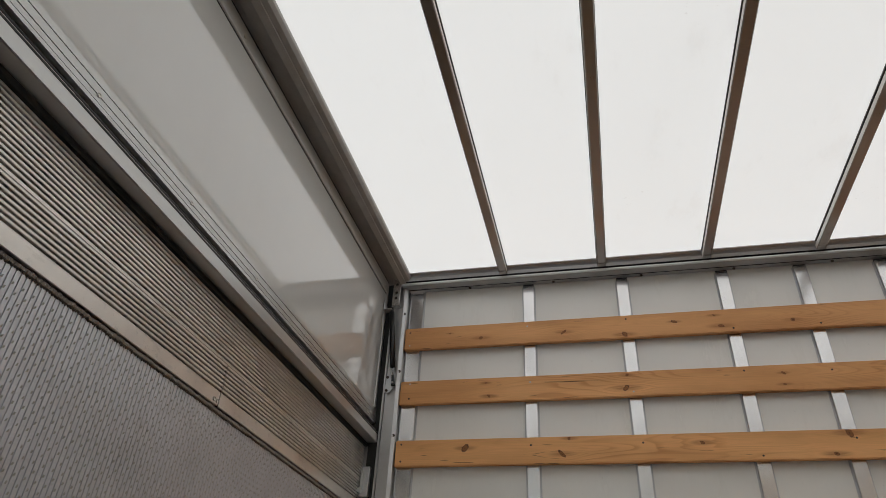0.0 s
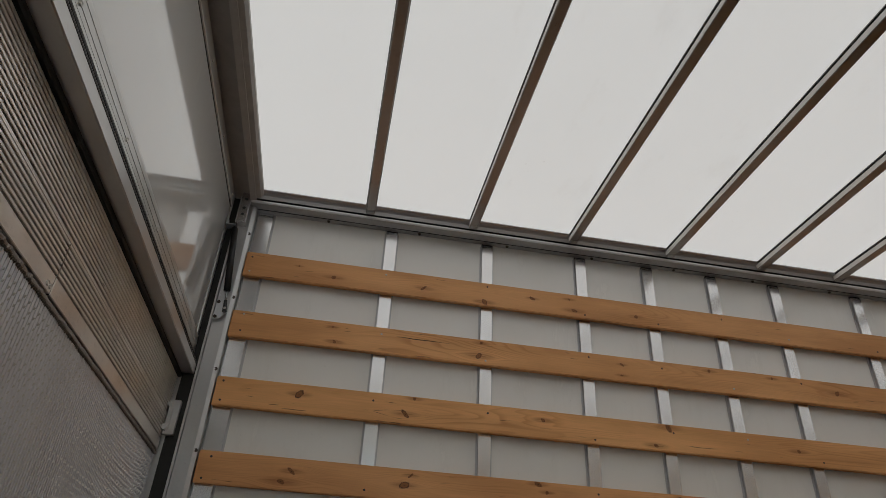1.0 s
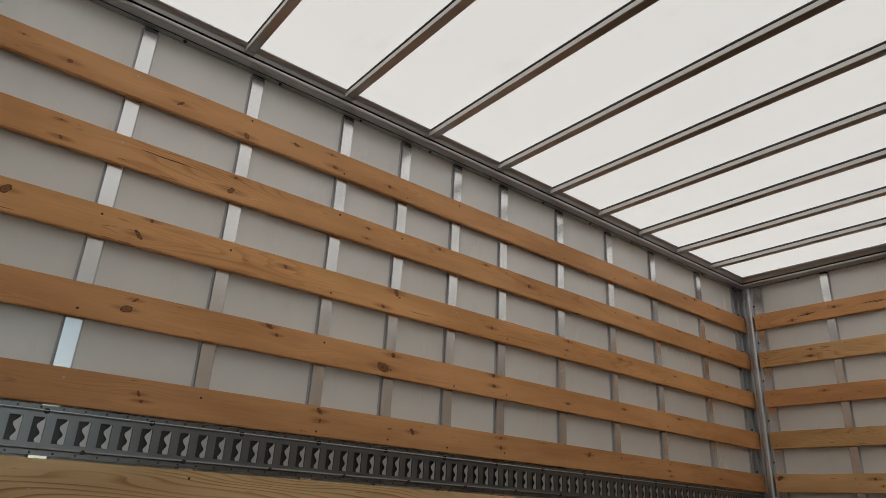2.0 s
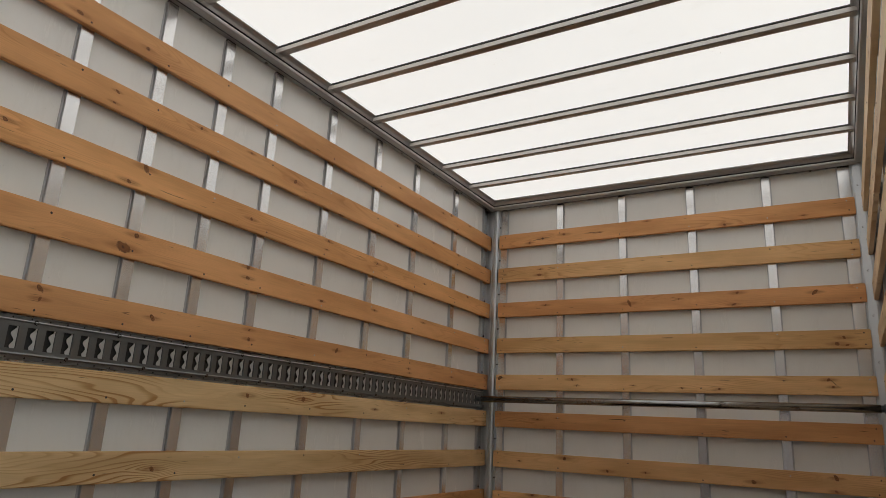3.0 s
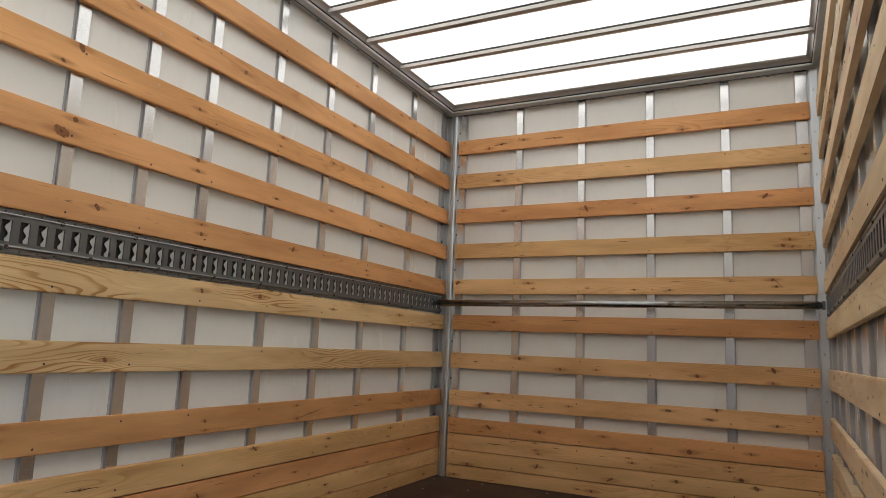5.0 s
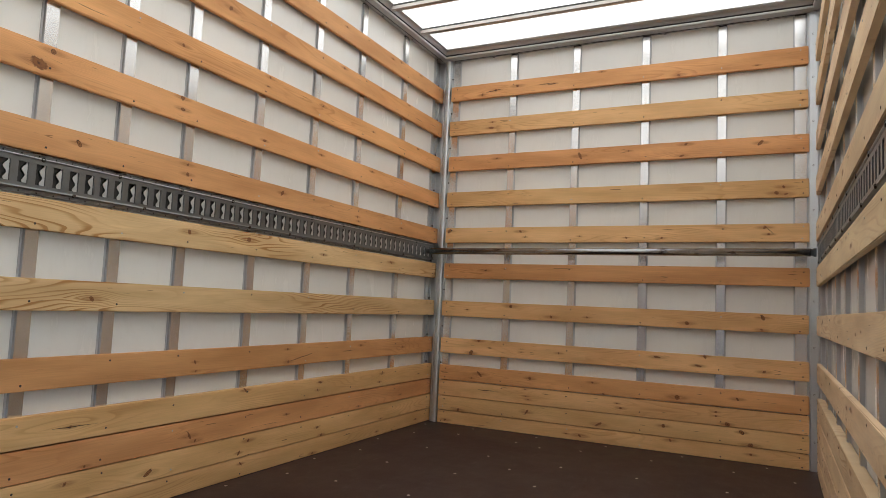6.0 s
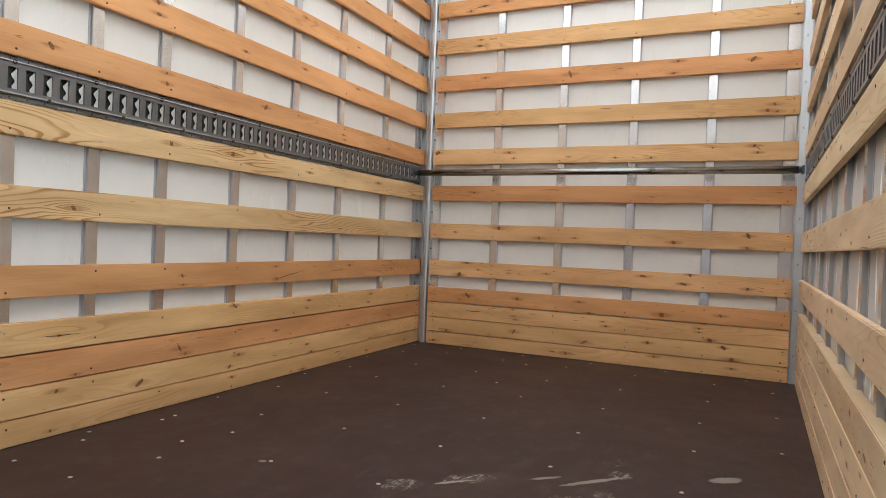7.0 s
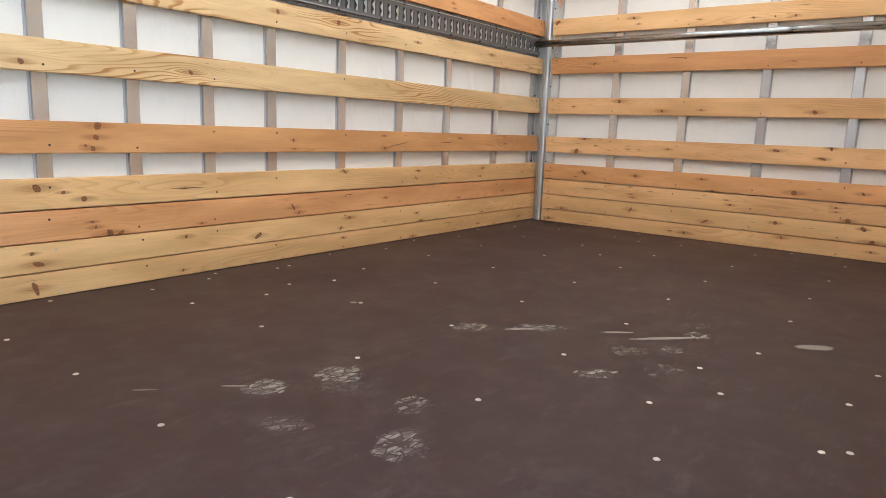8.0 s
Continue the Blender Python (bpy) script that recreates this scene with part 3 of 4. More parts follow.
KNOTS_FRONT[4] = ((0.033, -0.024, 0.0086), (0.577, -0.031, 0.0095), (0.611, -0.070, 0.0047), (0.991, -0.067, 0.0047), (1.296, -0.079, 0.0047), (1.515, -0.082, 0.0066), (2.099, -0.022, 0.0104), (2.119, -0.062, 0.0076),)
KNOTS_FRONT[5] = ((0.327, -0.047, 0.0095), (0.471, -0.034, 0.0038),)
KNOTS_FRONT[6] = ((0.529, -0.021, 0.0114), (0.818, -0.081, 0.0104), (1.059, -0.072, 0.0066), (0.202, -0.058, 0.0047), (1.676, -0.078, 0.0104), (2.094, -0.026, 0.0086), (2.089, -0.096, 0.0086),)
KNOTS_FRONT[7] = ((0.298, -0.006, 0.0104), (0.241, -0.094, 0.0095), (0.875, -0.053, 0.0066), (0.613, -0.064, 0.0047), (1.500, -0.031, 0.0104), (1.777, -0.005, 0.0076), (1.740, -0.066, 0.0095), (2.100, -0.073, 0.0095),)
KNOTS_FRONT[8] = ((0.313, -0.045, 0.0114), (0.253, -0.077, 0.0047), (0.681, -0.042, 0.0086), (1.104, -0.032, 0.0086), (1.174, -0.100, 0.0076), (1.623, -0.074, 0.0133), (1.960, -0.052, 0.0095),)
KNOTS_FRONT[9] = ((0.651, -0.008, 0.0057), (0.657, -0.054, 0.0057), (0.675, -0.075, 0.0066), (1.263, -0.038, 0.0047), (1.286, -0.065, 0.0076), (1.843, -0.028, 0.0066), (1.844, -0.052, 0.0057), (1.906, -0.094, 0.0095),)
KNOTS_FRONT[10] = ((0.160, -0.089, 0.0114), (0.666, -0.048, 0.0104), (1.149, -0.072, 0.0114), (1.546, -0.035, 0.0095), (1.983, -0.021, 0.0076), (2.030, -0.090, 0.0133),)
KNOTS_FRONT[11] = ((0.062, -0.063, 0.0104), (0.940, -0.052, 0.0057), (1.029, -0.054, 0.0114), (1.587, -0.014, 0.0095), (2.033, -0.039, 0.0076),)
BOARDS = {}
for n, top in enumerate(TOPS):
    kick = 0.037 if n > 7 else BOARD_T      # the kick boards reach back to the wall skin
    left_cross = [px - X_REAR for px in (X_REAR + 0.035, *UPRIGHTS, X_FRONT - 0.035)]
    BOARDS["left", n] = plank(wall_left, pose(X_REAR + rnd.uniform(-0.003, 0.003), Y_LEFT, top), X_FRONT + 0.024 - X_REAR, height_of(n), TINTS_LEFT[n], KNOTS_LEFT.get(n, ()), left_cross, kick, 1.8 if n in (5, 6) else 0.55)
    front_cross = [2.364 - py for py in (2.325, *UPRIGHTS_FRONT, 0.075)]
    BOARDS["front", n] = plank(wall_front, pose(X_FRONT, 2.364 + rnd.uniform(-0.003, 0.003), top, 0, 0, -90), 2.330, height_of(n), TINTS_FRONT[n], KNOTS_FRONT.get(n, ()), front_cross, kick)
    right_cross = [X_FRONT - 0.030 - px for px in (X_FRONT - 0.07, *[u for u in UPRIGHTS[::-1] if u > DOOR_B + 0.05], DOOR_B + 0.04)]
    plank(wall_right, pose(X_FRONT - 0.030, Y_RIGHT, top, 0, 0, 180), X_FRONT - 0.030 - DOOR_B - 0.012, height_of(n), TINTS_RIGHT[n], (), right_cross, kick, 0.8)


DRY_CRACK = plain_material("dark_drying_crack", (0.045, 0.022, 0.012), 0.8)


def crack(board, a, b, width):
    """A drying crack in a board's face from a to b (along, down), widest near its middle and tapering out."""
    steps = 7
    wander = [rnd.uniform(-0.0010, 0.0010) for _ in range(steps + 1)]
    bm = bmesh.new()
    rows = []
    for k in range(steps + 1):
        f = k / steps
        x, z = a[0] + (b[0] - a[0]) * f, a[1] + (b[1] - a[1]) * f + wander[k]
        w = width * (0.12 + math.sin(math.pi * min(1.0, f * 1.15 + 0.02)) ** 0.8 if f < 0.86 else 0.12)
        rows.append([bm.verts.new((x, -0.0005, z + w / 2)), bm.verts.new((x, -0.0005, z - w / 2)), bm.verts.new((x, 0.0012, z - w / 2)), bm.verts.new((x, 0.0012, z + w / 2))])
    for p, q in zip(rows, rows[1:]):
        for i in range(4):
            j = (i + 1) % 4
            bm.faces.new((p[i], p[j], q[j], q[i]))
    bm.faces.new(rows[0])
    bm.faces.new(rows[-1][::-1])
    part("crack", bm, DRY_CRACK, board)


# those on front board 0 stand for dark scuff streaks
for side, n, a, b, width in (("left", 1, (0.632, -0.032), (0.850, -0.034), 0.0030), ("left", 7, (3.091, -0.086), (3.315, -0.048), 0.0030),
                             ("left", 8, (1.850, -0.054), (2.023, -0.056), 0.0026), ("left", 7, (3.560, -0.056), (3.690, -0.054), 0.0022),
                             ("front", 9, (0.305, -0.0435), (0.456, -0.044), 0.0036), ("front", 0, (0.279, -0.067), (0.425, -0.051), 0.0040),
                             ("front", 0, (0.675, -0.054), (0.797, -0.053), 0.0036), ("front", 0, (0.739, -0.060), (0.822, -0.058), 0.0028),
                             ("front", 4, (2.096, -0.010), (2.155, -0.071), 0.0036), ("front", 5, (0.821, -0.027), (0.974, -0.026), 0.0030)):
    crack(BOARDS[side, n], a, b, width)

# ---------------------------------------------------------------- corner posts of the bulkhead
def corner_post(name, mirror):
    s = -1 if mirror else 1
    y0 = Y_RIGHT - 0.04 if mirror else Y_LEFT
    if not mirror:
        pts = [(6.052, y0 - 0.082), (6.022, y0 - 0.082), (6.022, y0 - 0.066), (5.999, y0 - 0.062), (5.994, y0 - 0.052), (5.994, y0 - 0.034), (6.000, y0 - 0.030),
               (6.008, y0 - 0.030), (6.008, y0 - 0.024), (6.003, y0 - 0.022), (6.003, y0 - 0.010), (6.030, y0 - 0.006), (6.030, y0 + 0.052), (6.052, y0 + 0.052)]
    else:
        pts = [(6.052, y0 - s * 0.082), (6.022, y0 - s * 0.082), (6.022, y0 - s * 0.070), (5.997, y0 - s * 0.070), (5.990, y0 - s * 0.030),
               (5.972, y0 - s * 0.022), (5.972, y0 + s * 0.004), (5.988, y0 + s * 0.010), (5.988, y0 + s * 0.052), (6.052, y0 + s * 0.052)]
    bm = bmesh.new()
    prism(bm, pts, "z", 0.0, 2.690)
    ob = tagged(new(name, mesh_of(name, bm, STEEL_POST)), "galvanised corner post beside the bulkhead boards", "post", "corner posts", "structure")
    return ob


POST_SCREW = screw_mesh("post_screw", 0.007, 0.004, SCREW_DARK)
for mirror in (False, True):
    post = corner_post("corner_post", mirror)
    y0, s = (Y_RIGHT - 0.04, -1) if mirror else (Y_LEFT, 1)
    for k in range(10):
        part("screw", POST_SCREW, SCREW_DARK, post).matrix_basis = pose(5.9965 if mirror else 6.0225, y0 - s * (0.05 if mirror else 0.074), 0.16 + k * 0.262, 0, 0, -90)
        if mirror:
            part("screw", POST_SCREW, SCREW_DARK, post).matrix_basis = pose(5.982, y0 - s * 0.001, 0.19 + k * 0.262, 0, 0, 180)
for top in TOPS[:9]:
    part("bolt", POST_SCREW, SCREW_DARK, wall_left).matrix_basis = pose(5.978, Y_LEFT + 0.0238, top + 0.016)

# ---------------------------------------------------------------- roof: sheet, edge profiles, beams
bm = bmesh.new()
bm.faces.new([bm.verts.new(c) for c in ((1.33, 0.0, ROOF_Z), (6.03, 0.0, ROOF_Z), (6.03, 2.42, ROOF_Z), (1.33, 2.42, ROOF_Z))])
ceiling = tagged(new("ceiling", mesh_of("ceiling", bm, ROOF)), "white translucent glass-fibre roof sheet", "roof", kind="structure")
# outer roof gutter closes the edges
bm = bmesh.new()
add_box(bm, (1.15, 2.42, ROOF_Z - 0.002), (6.12, 2.54, ROOF_Z + 0.003))
add_box(bm, (1.15, -0.13, ROOF_Z - 0.002), (6.12, 0.0, ROOF_Z + 0.003))
add_box(bm, (6.03, 0.02, ROOF_Z - 0.002), (6.12, 2.42, ROOF_Z + 0.003))
add_box(bm, (1.15, 0.02, ROOF_Z - 0.002), (1.33, 2.42, ROOF_Z + 0.003))
tagged(new("roof_edge_trim", mesh_of("roof_edge_trim", bm, ALU_RAIL)), "aluminium trim round the roof edge", "trim", kind="structure")

# profile: (how far in from the board face, height): foot on the wall, groove, soffit, ridge, sloping fascia up to the sheet
LIP = [(-0.05, 2.664), (-0.030, 2.661), (-0.028, 2.657), (-0.006, 2.657), (-0.005, 2.674), (0.002, 2.674), (0.003, 2.655), (0.036, 2.654), (0.044, 2.656),
       (0.048, 2.661), (0.0485, 2.667), (0.038, 2.668), (0.038, 2.673), (0.052, 2.674), (0.058, 2.688), (0.066, 2.696), (0.079, 2.701), (0.079, ROOF_Z - 0.003), (-0.05, ROOF_Z - 0.003)]


def roof_rail(name, axis, base, sign, a, b, deep=1.0):
    bm = bmesh.new()
    prism(bm, [(base + sign * max(-0.05, d * deep), z) for d, z in LIP], axis, a, b)
    data = mesh_of(name, bm, ALU_RAIL)
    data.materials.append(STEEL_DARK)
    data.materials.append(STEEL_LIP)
    for k, slot in ((3, 1), (4, 1), (5, 1), (10, 1), (11, 1), (12, 1), (8, 2), (9, 2)):   # grooves coloured black for their shade, lip coloured bright for its highlight
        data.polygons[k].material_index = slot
    return tagged(new(name, data), "grey aluminium roof rail along the wall top", "roof rail", "roof rails", "structure")


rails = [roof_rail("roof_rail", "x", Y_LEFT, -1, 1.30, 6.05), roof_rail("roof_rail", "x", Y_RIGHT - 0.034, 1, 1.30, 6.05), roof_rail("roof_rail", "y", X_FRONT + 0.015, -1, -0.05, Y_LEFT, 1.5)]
RAIL_BOLT = screw_mesh("rail_bolt", 0.007, 0.005, SCREW_DARK)
for k in range(12):
    for rail, base, turn in ((rails[0], Y_LEFT + 0.017, 0), (rails[1], Y_RIGHT - 0.051, 180)):
        part("bolt", RAIL_BOLT, SCREW_DARK, rail).matrix_basis = pose(1.62 + k * 0.392, base, 2.657, 90, 0, 0)
for k in range(4):
    part("bolt", RAIL_BOLT, SCREW_DARK, rails[2]).matrix_basis = pose(X_FRONT + 0.040, 0.25 + k * 0.6, 2.657, 90, 0, 0)

BEAMS = (1.789, 2.234, 2.681, 3.134, 3.576, 3.963, 4.360, 4.743, 5.140, 5.530)


def roof_beam():
    """A roof bow: deep hat profile, its narrow face looking down, flanges under the sheet, a foot plate at each end."""
    w, d, f = 0.0185, 0.036, 0.003
    y0, y1 = Y_RIGHT + 0.022, Y_LEFT - 0.060
    bm = bmesh.new()
    prism(bm, [(-w - f, -0.003), (-w - f, -0.0075), (-w + 0.003, -0.0075), (-w, -0.013), (-w, -d + 0.003), (-w + 0.003, -d), (w - 0.003, -d),
               (w, -d + 0.003), (w, -0.013), (w - 0.003, -0.0075), (w + f, -0.0075), (w + f, -0.003)], "y", y0, y1)
    ob = thing("roof_beam", "narrow aluminium roof bow under the translucent sheet", "roof beam", "roof beams")
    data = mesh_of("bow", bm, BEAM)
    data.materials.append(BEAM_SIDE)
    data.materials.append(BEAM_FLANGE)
    # shaded flange, lightened webs, darkened underside
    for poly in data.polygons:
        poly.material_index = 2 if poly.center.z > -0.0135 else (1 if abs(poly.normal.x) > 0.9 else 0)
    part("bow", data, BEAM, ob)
    for y in (y0 + 0.010, y1 - 0.010):
        part("foot", box((-0.016, y - 0.012, -d - 0.003), (0.016, y + 0.012, -d), 0.001), ALU_RAIL, ob)
    return ob


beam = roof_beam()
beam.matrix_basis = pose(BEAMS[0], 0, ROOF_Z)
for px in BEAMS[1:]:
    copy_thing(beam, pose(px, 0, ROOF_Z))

# ---------------------------------------------------------------- rear portal, flap, tail lift
def rear_post(name, mirror):
    s, y0 = (-1, Y_RIGHT) if mirror else (1, Y_LEFT)
    at = lambda pts: [(x, y0 + s * d) for x, d in pts]
    bm = bmesh.new()
    prism(bm, at([(1.322, 0.052), (1.322, -0.010), (1.309, -0.020), (1.303, -0.020), (1.303, -0.014), (1.262, -0.014), (1.262, -0.004), (1.258, -0.004), (1.258, -0.022), (1.251, -0.022),
                  (1.251, -0.002), (1.100, -0.002), (1.100, 0.052)]), "z", 0.0, 2.695)
    return tagged(new(name, mesh_of(name, bm, STEEL_REAR)), "grey steel post of the rear door frame", "door frame", "rear posts", "structure")


for mirror in (False, True):
    post = rear_post("rear_post", mirror)
    y0, s = (Y_RIGHT, -1) if mirror else (Y_LEFT, 1)
    ya, yb = sorted((y0 - s * 0.007, y0 - s * 0.0015))
    # black strip added on the post face for the gap's shade
    part("post_shade_strip", box((1.2055, ya, 0.0), (1.2500, yb, 2.69), 0.002), RUBBER_AND_SHADE, post, "black strip painting the dark gap beside the post")
    for k in range(9):
        part("screw", POST_SCREW, SCREW_DARK, post).matrix_basis = pose(1.316, y0 - s * 0.014, 0.2 + k * 0.29, 0, 0, 0 if s > 0 else 180)

bm = bmesh.new()
prism(bm, [(1.345, ROOF_Z - 0.003), (1.345, ROOF_Z - 0.018), (1.336, ROOF_Z - 0.030), (1.318, ROOF_Z - 0.034), (1.318, ROOF_Z - 0.040), (1.296, ROOF_Z - 0.046),
           (1.290, ROOF_Z - 0.020), (1.240, ROOF_Z - 0.012), (1.232, ROOF_Z - 0.012), (1.170, ROOF_Z - 0.012), (1.170, ROOF_Z - 0.003)], "y", Y_RIGHT, Y_LEFT)
tagged(new("rear_header", mesh_of("rear_header", bm, PAINT_GREY)), "grey coated header above the rear flap", "door frame", kind="structure")

FLAP_LO, FLAP_HI = 1.912, 2.700
flap = thing("rear_flap", "closed glossy white upper rear flap in an aluminium frame", "rear flap")
# Black strips added here block stray daylight and paint the flap's shadow gaps.
part("seal", box((1.12, 0.002, 1.8985), (1.2045, 2.438, 1.9150), 0.003), RUBBER_AND_SHADE, flap, "black strip filling a gap at the flap")
for y in (0.0015, 2.4245):
    part("side_gap_strip", box((1.12, y, 1.90), (1.2045, y + 0.014, 2.70), 0.002), RUBBER_AND_SHADE, flap, "black strip filling a gap at the flap")
part("panel", box((1.205, 0.03, 2.058), (1.222, 2.405, 2.6222), 0.001), WHITE_FLAP, flap)
part("top_frame", box((1.203, 0.02, 2.6255), (1.229, 2.415, 2.683), 0.002), WHITE_FLAP, flap)
part("top_gap_strip", box((1.203, 0.02, 2.6845), (1.224, 2.415, 2.697)), RUBBER_AND_SHADE, flap, "black strip filling a gap at the flap")
part("panel_joint", box((1.203, 0.03, 2.6225), (1.2235, 2.405, 2.6250)), RUBBER_AND_SHADE, flap, "dark joint line")
for y in (0.016, 2.402):
    part("side_frame", box((1.203, y, FLAP_LO + 0.10), (1.226, y + 0.022, 2.634), 0.002), ALU_FLAP, flap)
bm = bmesh.new()
prism(bm, [(1.203, 2.060), (1.2255, 2.060), (1.228, 2.058), (1.228, 2.041), (1.2240, 2.0405), (1.2240, 2.0385), (1.228, 2.038), (1.228, 2.020), (1.2240, 2.0195), (1.2240, 2.0175), (1.228, 2.017), (1.228, 2.005), (1.2240, 2.0045), (1.2240, 2.0025), (1.229, 2.002), (1.230, 1.992), (1.203, 1.992)], "y", 0.012, 2.425)
part("lower_frame", bm, ALU_FLAP, flap)
part("groove", box((1.203, 0.012, 1.9725), (1.214, 2.425, 1.9915)), RUBBER_AND_SHADE, flap, "dark recessed seal groove")
# Black strips laid on the rail paint the shade of two grooves.
for z in (1.9465, 1.9545):
    part("groove_shade", box((1.240, 0.012, z), (1.2470, 2.425, z + 0.0062), 0.001), RUBBER_AND_SHADE, flap, "thin black strip painting a shaded groove")
bm = bmesh.new()
prism(bm, [(1.203, 1.972), (1.232, 1.972), (1.236, 1.968), (1.238, 1.963), (1.2455, 1.960), (1.246, 1.947), (1.246, 1.914), (1.243, FLAP_LO), (1.203, FLAP_LO)], "y", 0.012, 2.425)
part("bottom_rail", bm, ALU_FLAP, flap)
FLAP_SCREW = screw_mesh("flap_screw", 0.006, 0.003, SCREW)
for k in range(7):
    part("screw", FLAP_SCREW, SCREW, flap).matrix_basis = pose(1.2282, 0.205 + k * 0.359, 2.0185, 0, 0, 90)
    part("screw", FLAP_SCREW, SCREW, flap).matrix_basis = pose(1.2292, 0.194 + k * 0.359, 2.646, 0, 0, 90)

lift = thing("tail_lift", "closed ribbed aluminium tail lift platform", "tail lift")
bm = bmesh.new()
add_box(bm, (1.10, 0.007, 0.0), (1.166, 2.433, 1.905))
part("core", bm, RUBBER_AND_SHADE, lift)


def rib_strip(z0, z1, count, depth=0.016):
    """Rounded ribs that run across the platform, one above the other."""
    pts, pitch = [(1.164, z0)], (z1 - z0) / count
    for k in range(count):
        z = z0 + k * pitch
        pts += [(1.194 - depth, z + 0.02 * pitch), (1.194 - depth, z + 0.34 * pitch), (1.1938, z + 0.37 * pitch), (1.1950, z + 0.46 * pitch), (1.1950, z + 0.86 * pitch), (1.1938, z + 0.97 * pitch)]
    return pts + [(1.164, z1)]


for z0, z1, count, name in ((1.7665, 1.8965, 12, "rib_panel"), (1.679, 1.7565, 7, "rib_panel")):
    for a, b in (((0.004, 2.425),) if count == 12 else ((0.004, 1.2995), (1.3040, 2.425))):
        bm = bmesh.new()
        prism(bm, rib_strip(z0, z1, count), "y", a, b)
        part(name, bm, ALU_LIFT, lift)
for z0, z1, split in ((1.757, 1.766, False), (1.640, 1.6785, True)):
    for a, b in ((0.004, 1.2995), (1.3040, 2.425)) if split else ((0.004, 2.425),):
        part("flat_band", box((1.164, a, z0), (1.1945, b, z1), 0.0015), ALU_LIFT, lift)
part("top_edge", box((1.164, 0.004, 1.8967), (1.184, 2.425, 1.9), 0.001), RUBBER_AND_SHADE, lift, "dark rubber edge strip")
for y in (1.275, 1.290):
    part("rivet", screw_mesh("rivet", 0.0062, 0.003, SCREW), SCREW, lift).matrix_basis = pose(1.1945, y, 1.652, 0, 0, 90)
part("joint", box((1.164, 1.2995, 1.640), (1.1925, 1.3040, 1.7565)), RUBBER_AND_SHADE, lift, "dark joint between two ribbed panels")
# weld bead with its row of beads
bm = bmesh.new()
for k in range(330):
    y = 0.01 + k * 0.00735
    r = 0.0062 + 0.0018 * rnd.random()
    m = Matrix.Translation((1.186 + 0.002 * rnd.random(), y, 1.631 + rnd.uniform(-0.001, 0.001))) @ Matrix.Diagonal((1.0, 0.95, 1.1, 1.0))
    bmesh.ops.create_icosphere(bm, subdivisions=1, radius=r, matrix=m)
tagged(part("weld_bead", bm, WELD, lift, "rough weld bead"), kind="stuff")
# deck below: upright grooves with punched notches
pitch, y, bm = 0.0125, 0.004, bmesh.new()
outline = [(1.164, 0.004)]
while y < 2.42:
    outline += [(1.1800, y), (1.1800, y + 0.0013), (1.1864, y + 0.0018), (1.1870, y + 0.0050), (1.1870, y + 0.0090), (1.1864, y + 0.0120)]
    y += pitch
prism(bm, outline + [(1.164, y)], "z", 0.02, 1.626)
part("deck", bm, ALU_DECK, lift, "vertically grooved aluminium deck")
bm = bmesh.new()
for i in range(0, 193):
    for k in range(26):
        z = 1.60 - k * 0.03 - (i % 2) * 0.015
        y = 0.0060 + i * pitch + 0.002 * (k % 3)
        co = [(1.1868, y - 0.0004, z - 0.003), (1.1868, y + 0.0040, z - 0.0022), (1.1905, y + 0.0020, z + 0.0020), (1.184, y + 0.0010, z + 0.0044)]
        v = [bm.verts.new(c) for c in co]
        for f in ((0, 1, 2), (0, 2, 3), (1, 3, 2)):
            bm.faces.new([v[j] for j in f])
tagged(part("tread_burr", bm, SCREW, lift, "small raised anti-slip burrs"), kind="stuff")

latch = thing("lift_latch", "small grey steel hook latch on the rear post", "latch")
bm = bmesh.new()
prism(bm, [(1.190, 1.705), (1.207, 1.700), (1.214, 1.715), (1.214, 1.775), (1.206, 1.795), (1.192, 1.797), (1.192, 1.785), (1.202, 1.780), (1.204, 1.722), (1.192, 1.718)], "y", 2.396, 2.414)
part("hook", bm, STEEL_REAR, latch)
part("plate", box((1.196, 2.414, 1.69), (1.232, 2.434, 1.81), 0.002), STEEL_REAR, latch)

# ---------------------------------------------------------------- gas strut and its brackets
strut = thing("gas_strut", "black gas strut holding the rear flap shut", "gas strut")
top_end, low_end = Vector((1.262, 2.392, 2.535)), Vector((1.300, 2.398, 2.165))
way = (top_end - low_end).normalized()
part("cylinder", rod(bmesh.new(), low_end + way * 0.075, top_end - way * 0.02, 0.0125, 20), PAINT_BLACK, strut, smooth=True)
part("piston_rod", rod(bmesh.new(), low_end, low_end + way * 0.11, 0.0045, 12), STEEL_BAR, strut, "thin bright piston rod", smooth=True)
part("end_fitting", rod(bmesh.new(), low_end - way * 0.012, low_end + way * 0.035, 0.0085, 12, 0.006), PAINT_BLACK, strut)
part("end_fitting", rod(bmesh.new(), top_end - way * 0.03, top_end + way * 0.006, 0.007, 12), PAINT_BLACK, strut)
bm = bmesh.new()
prism(bm, [(1.262, 2.125), (1.285, 2.128), (1.308, 2.155), (1.306, 2.175), (1.288, 2.182), (1.276, 2.205), (1.266, 2.205)], "y", 2.408, 2.4115)
part("lower_plate", bm, STEEL_POST, strut, "small zinc mounting plate")
part("pin", rod(bmesh.new(), (1.300, 2.39, 2.165), (1.300, 2.412, 2.165), 0.005, 10), SCREW, strut)
for x, z in ((1.271, 2.196), (1.270, 2.135)):
    part("screw", POST_SCREW, SCREW_DARK, strut).matrix_basis = pose(x, 2.408, z)
bm = bmesh.new()
add_box(bm, (1.232, 2.372, 2.522), (1.268, 2.412, 2.526), 0.001)
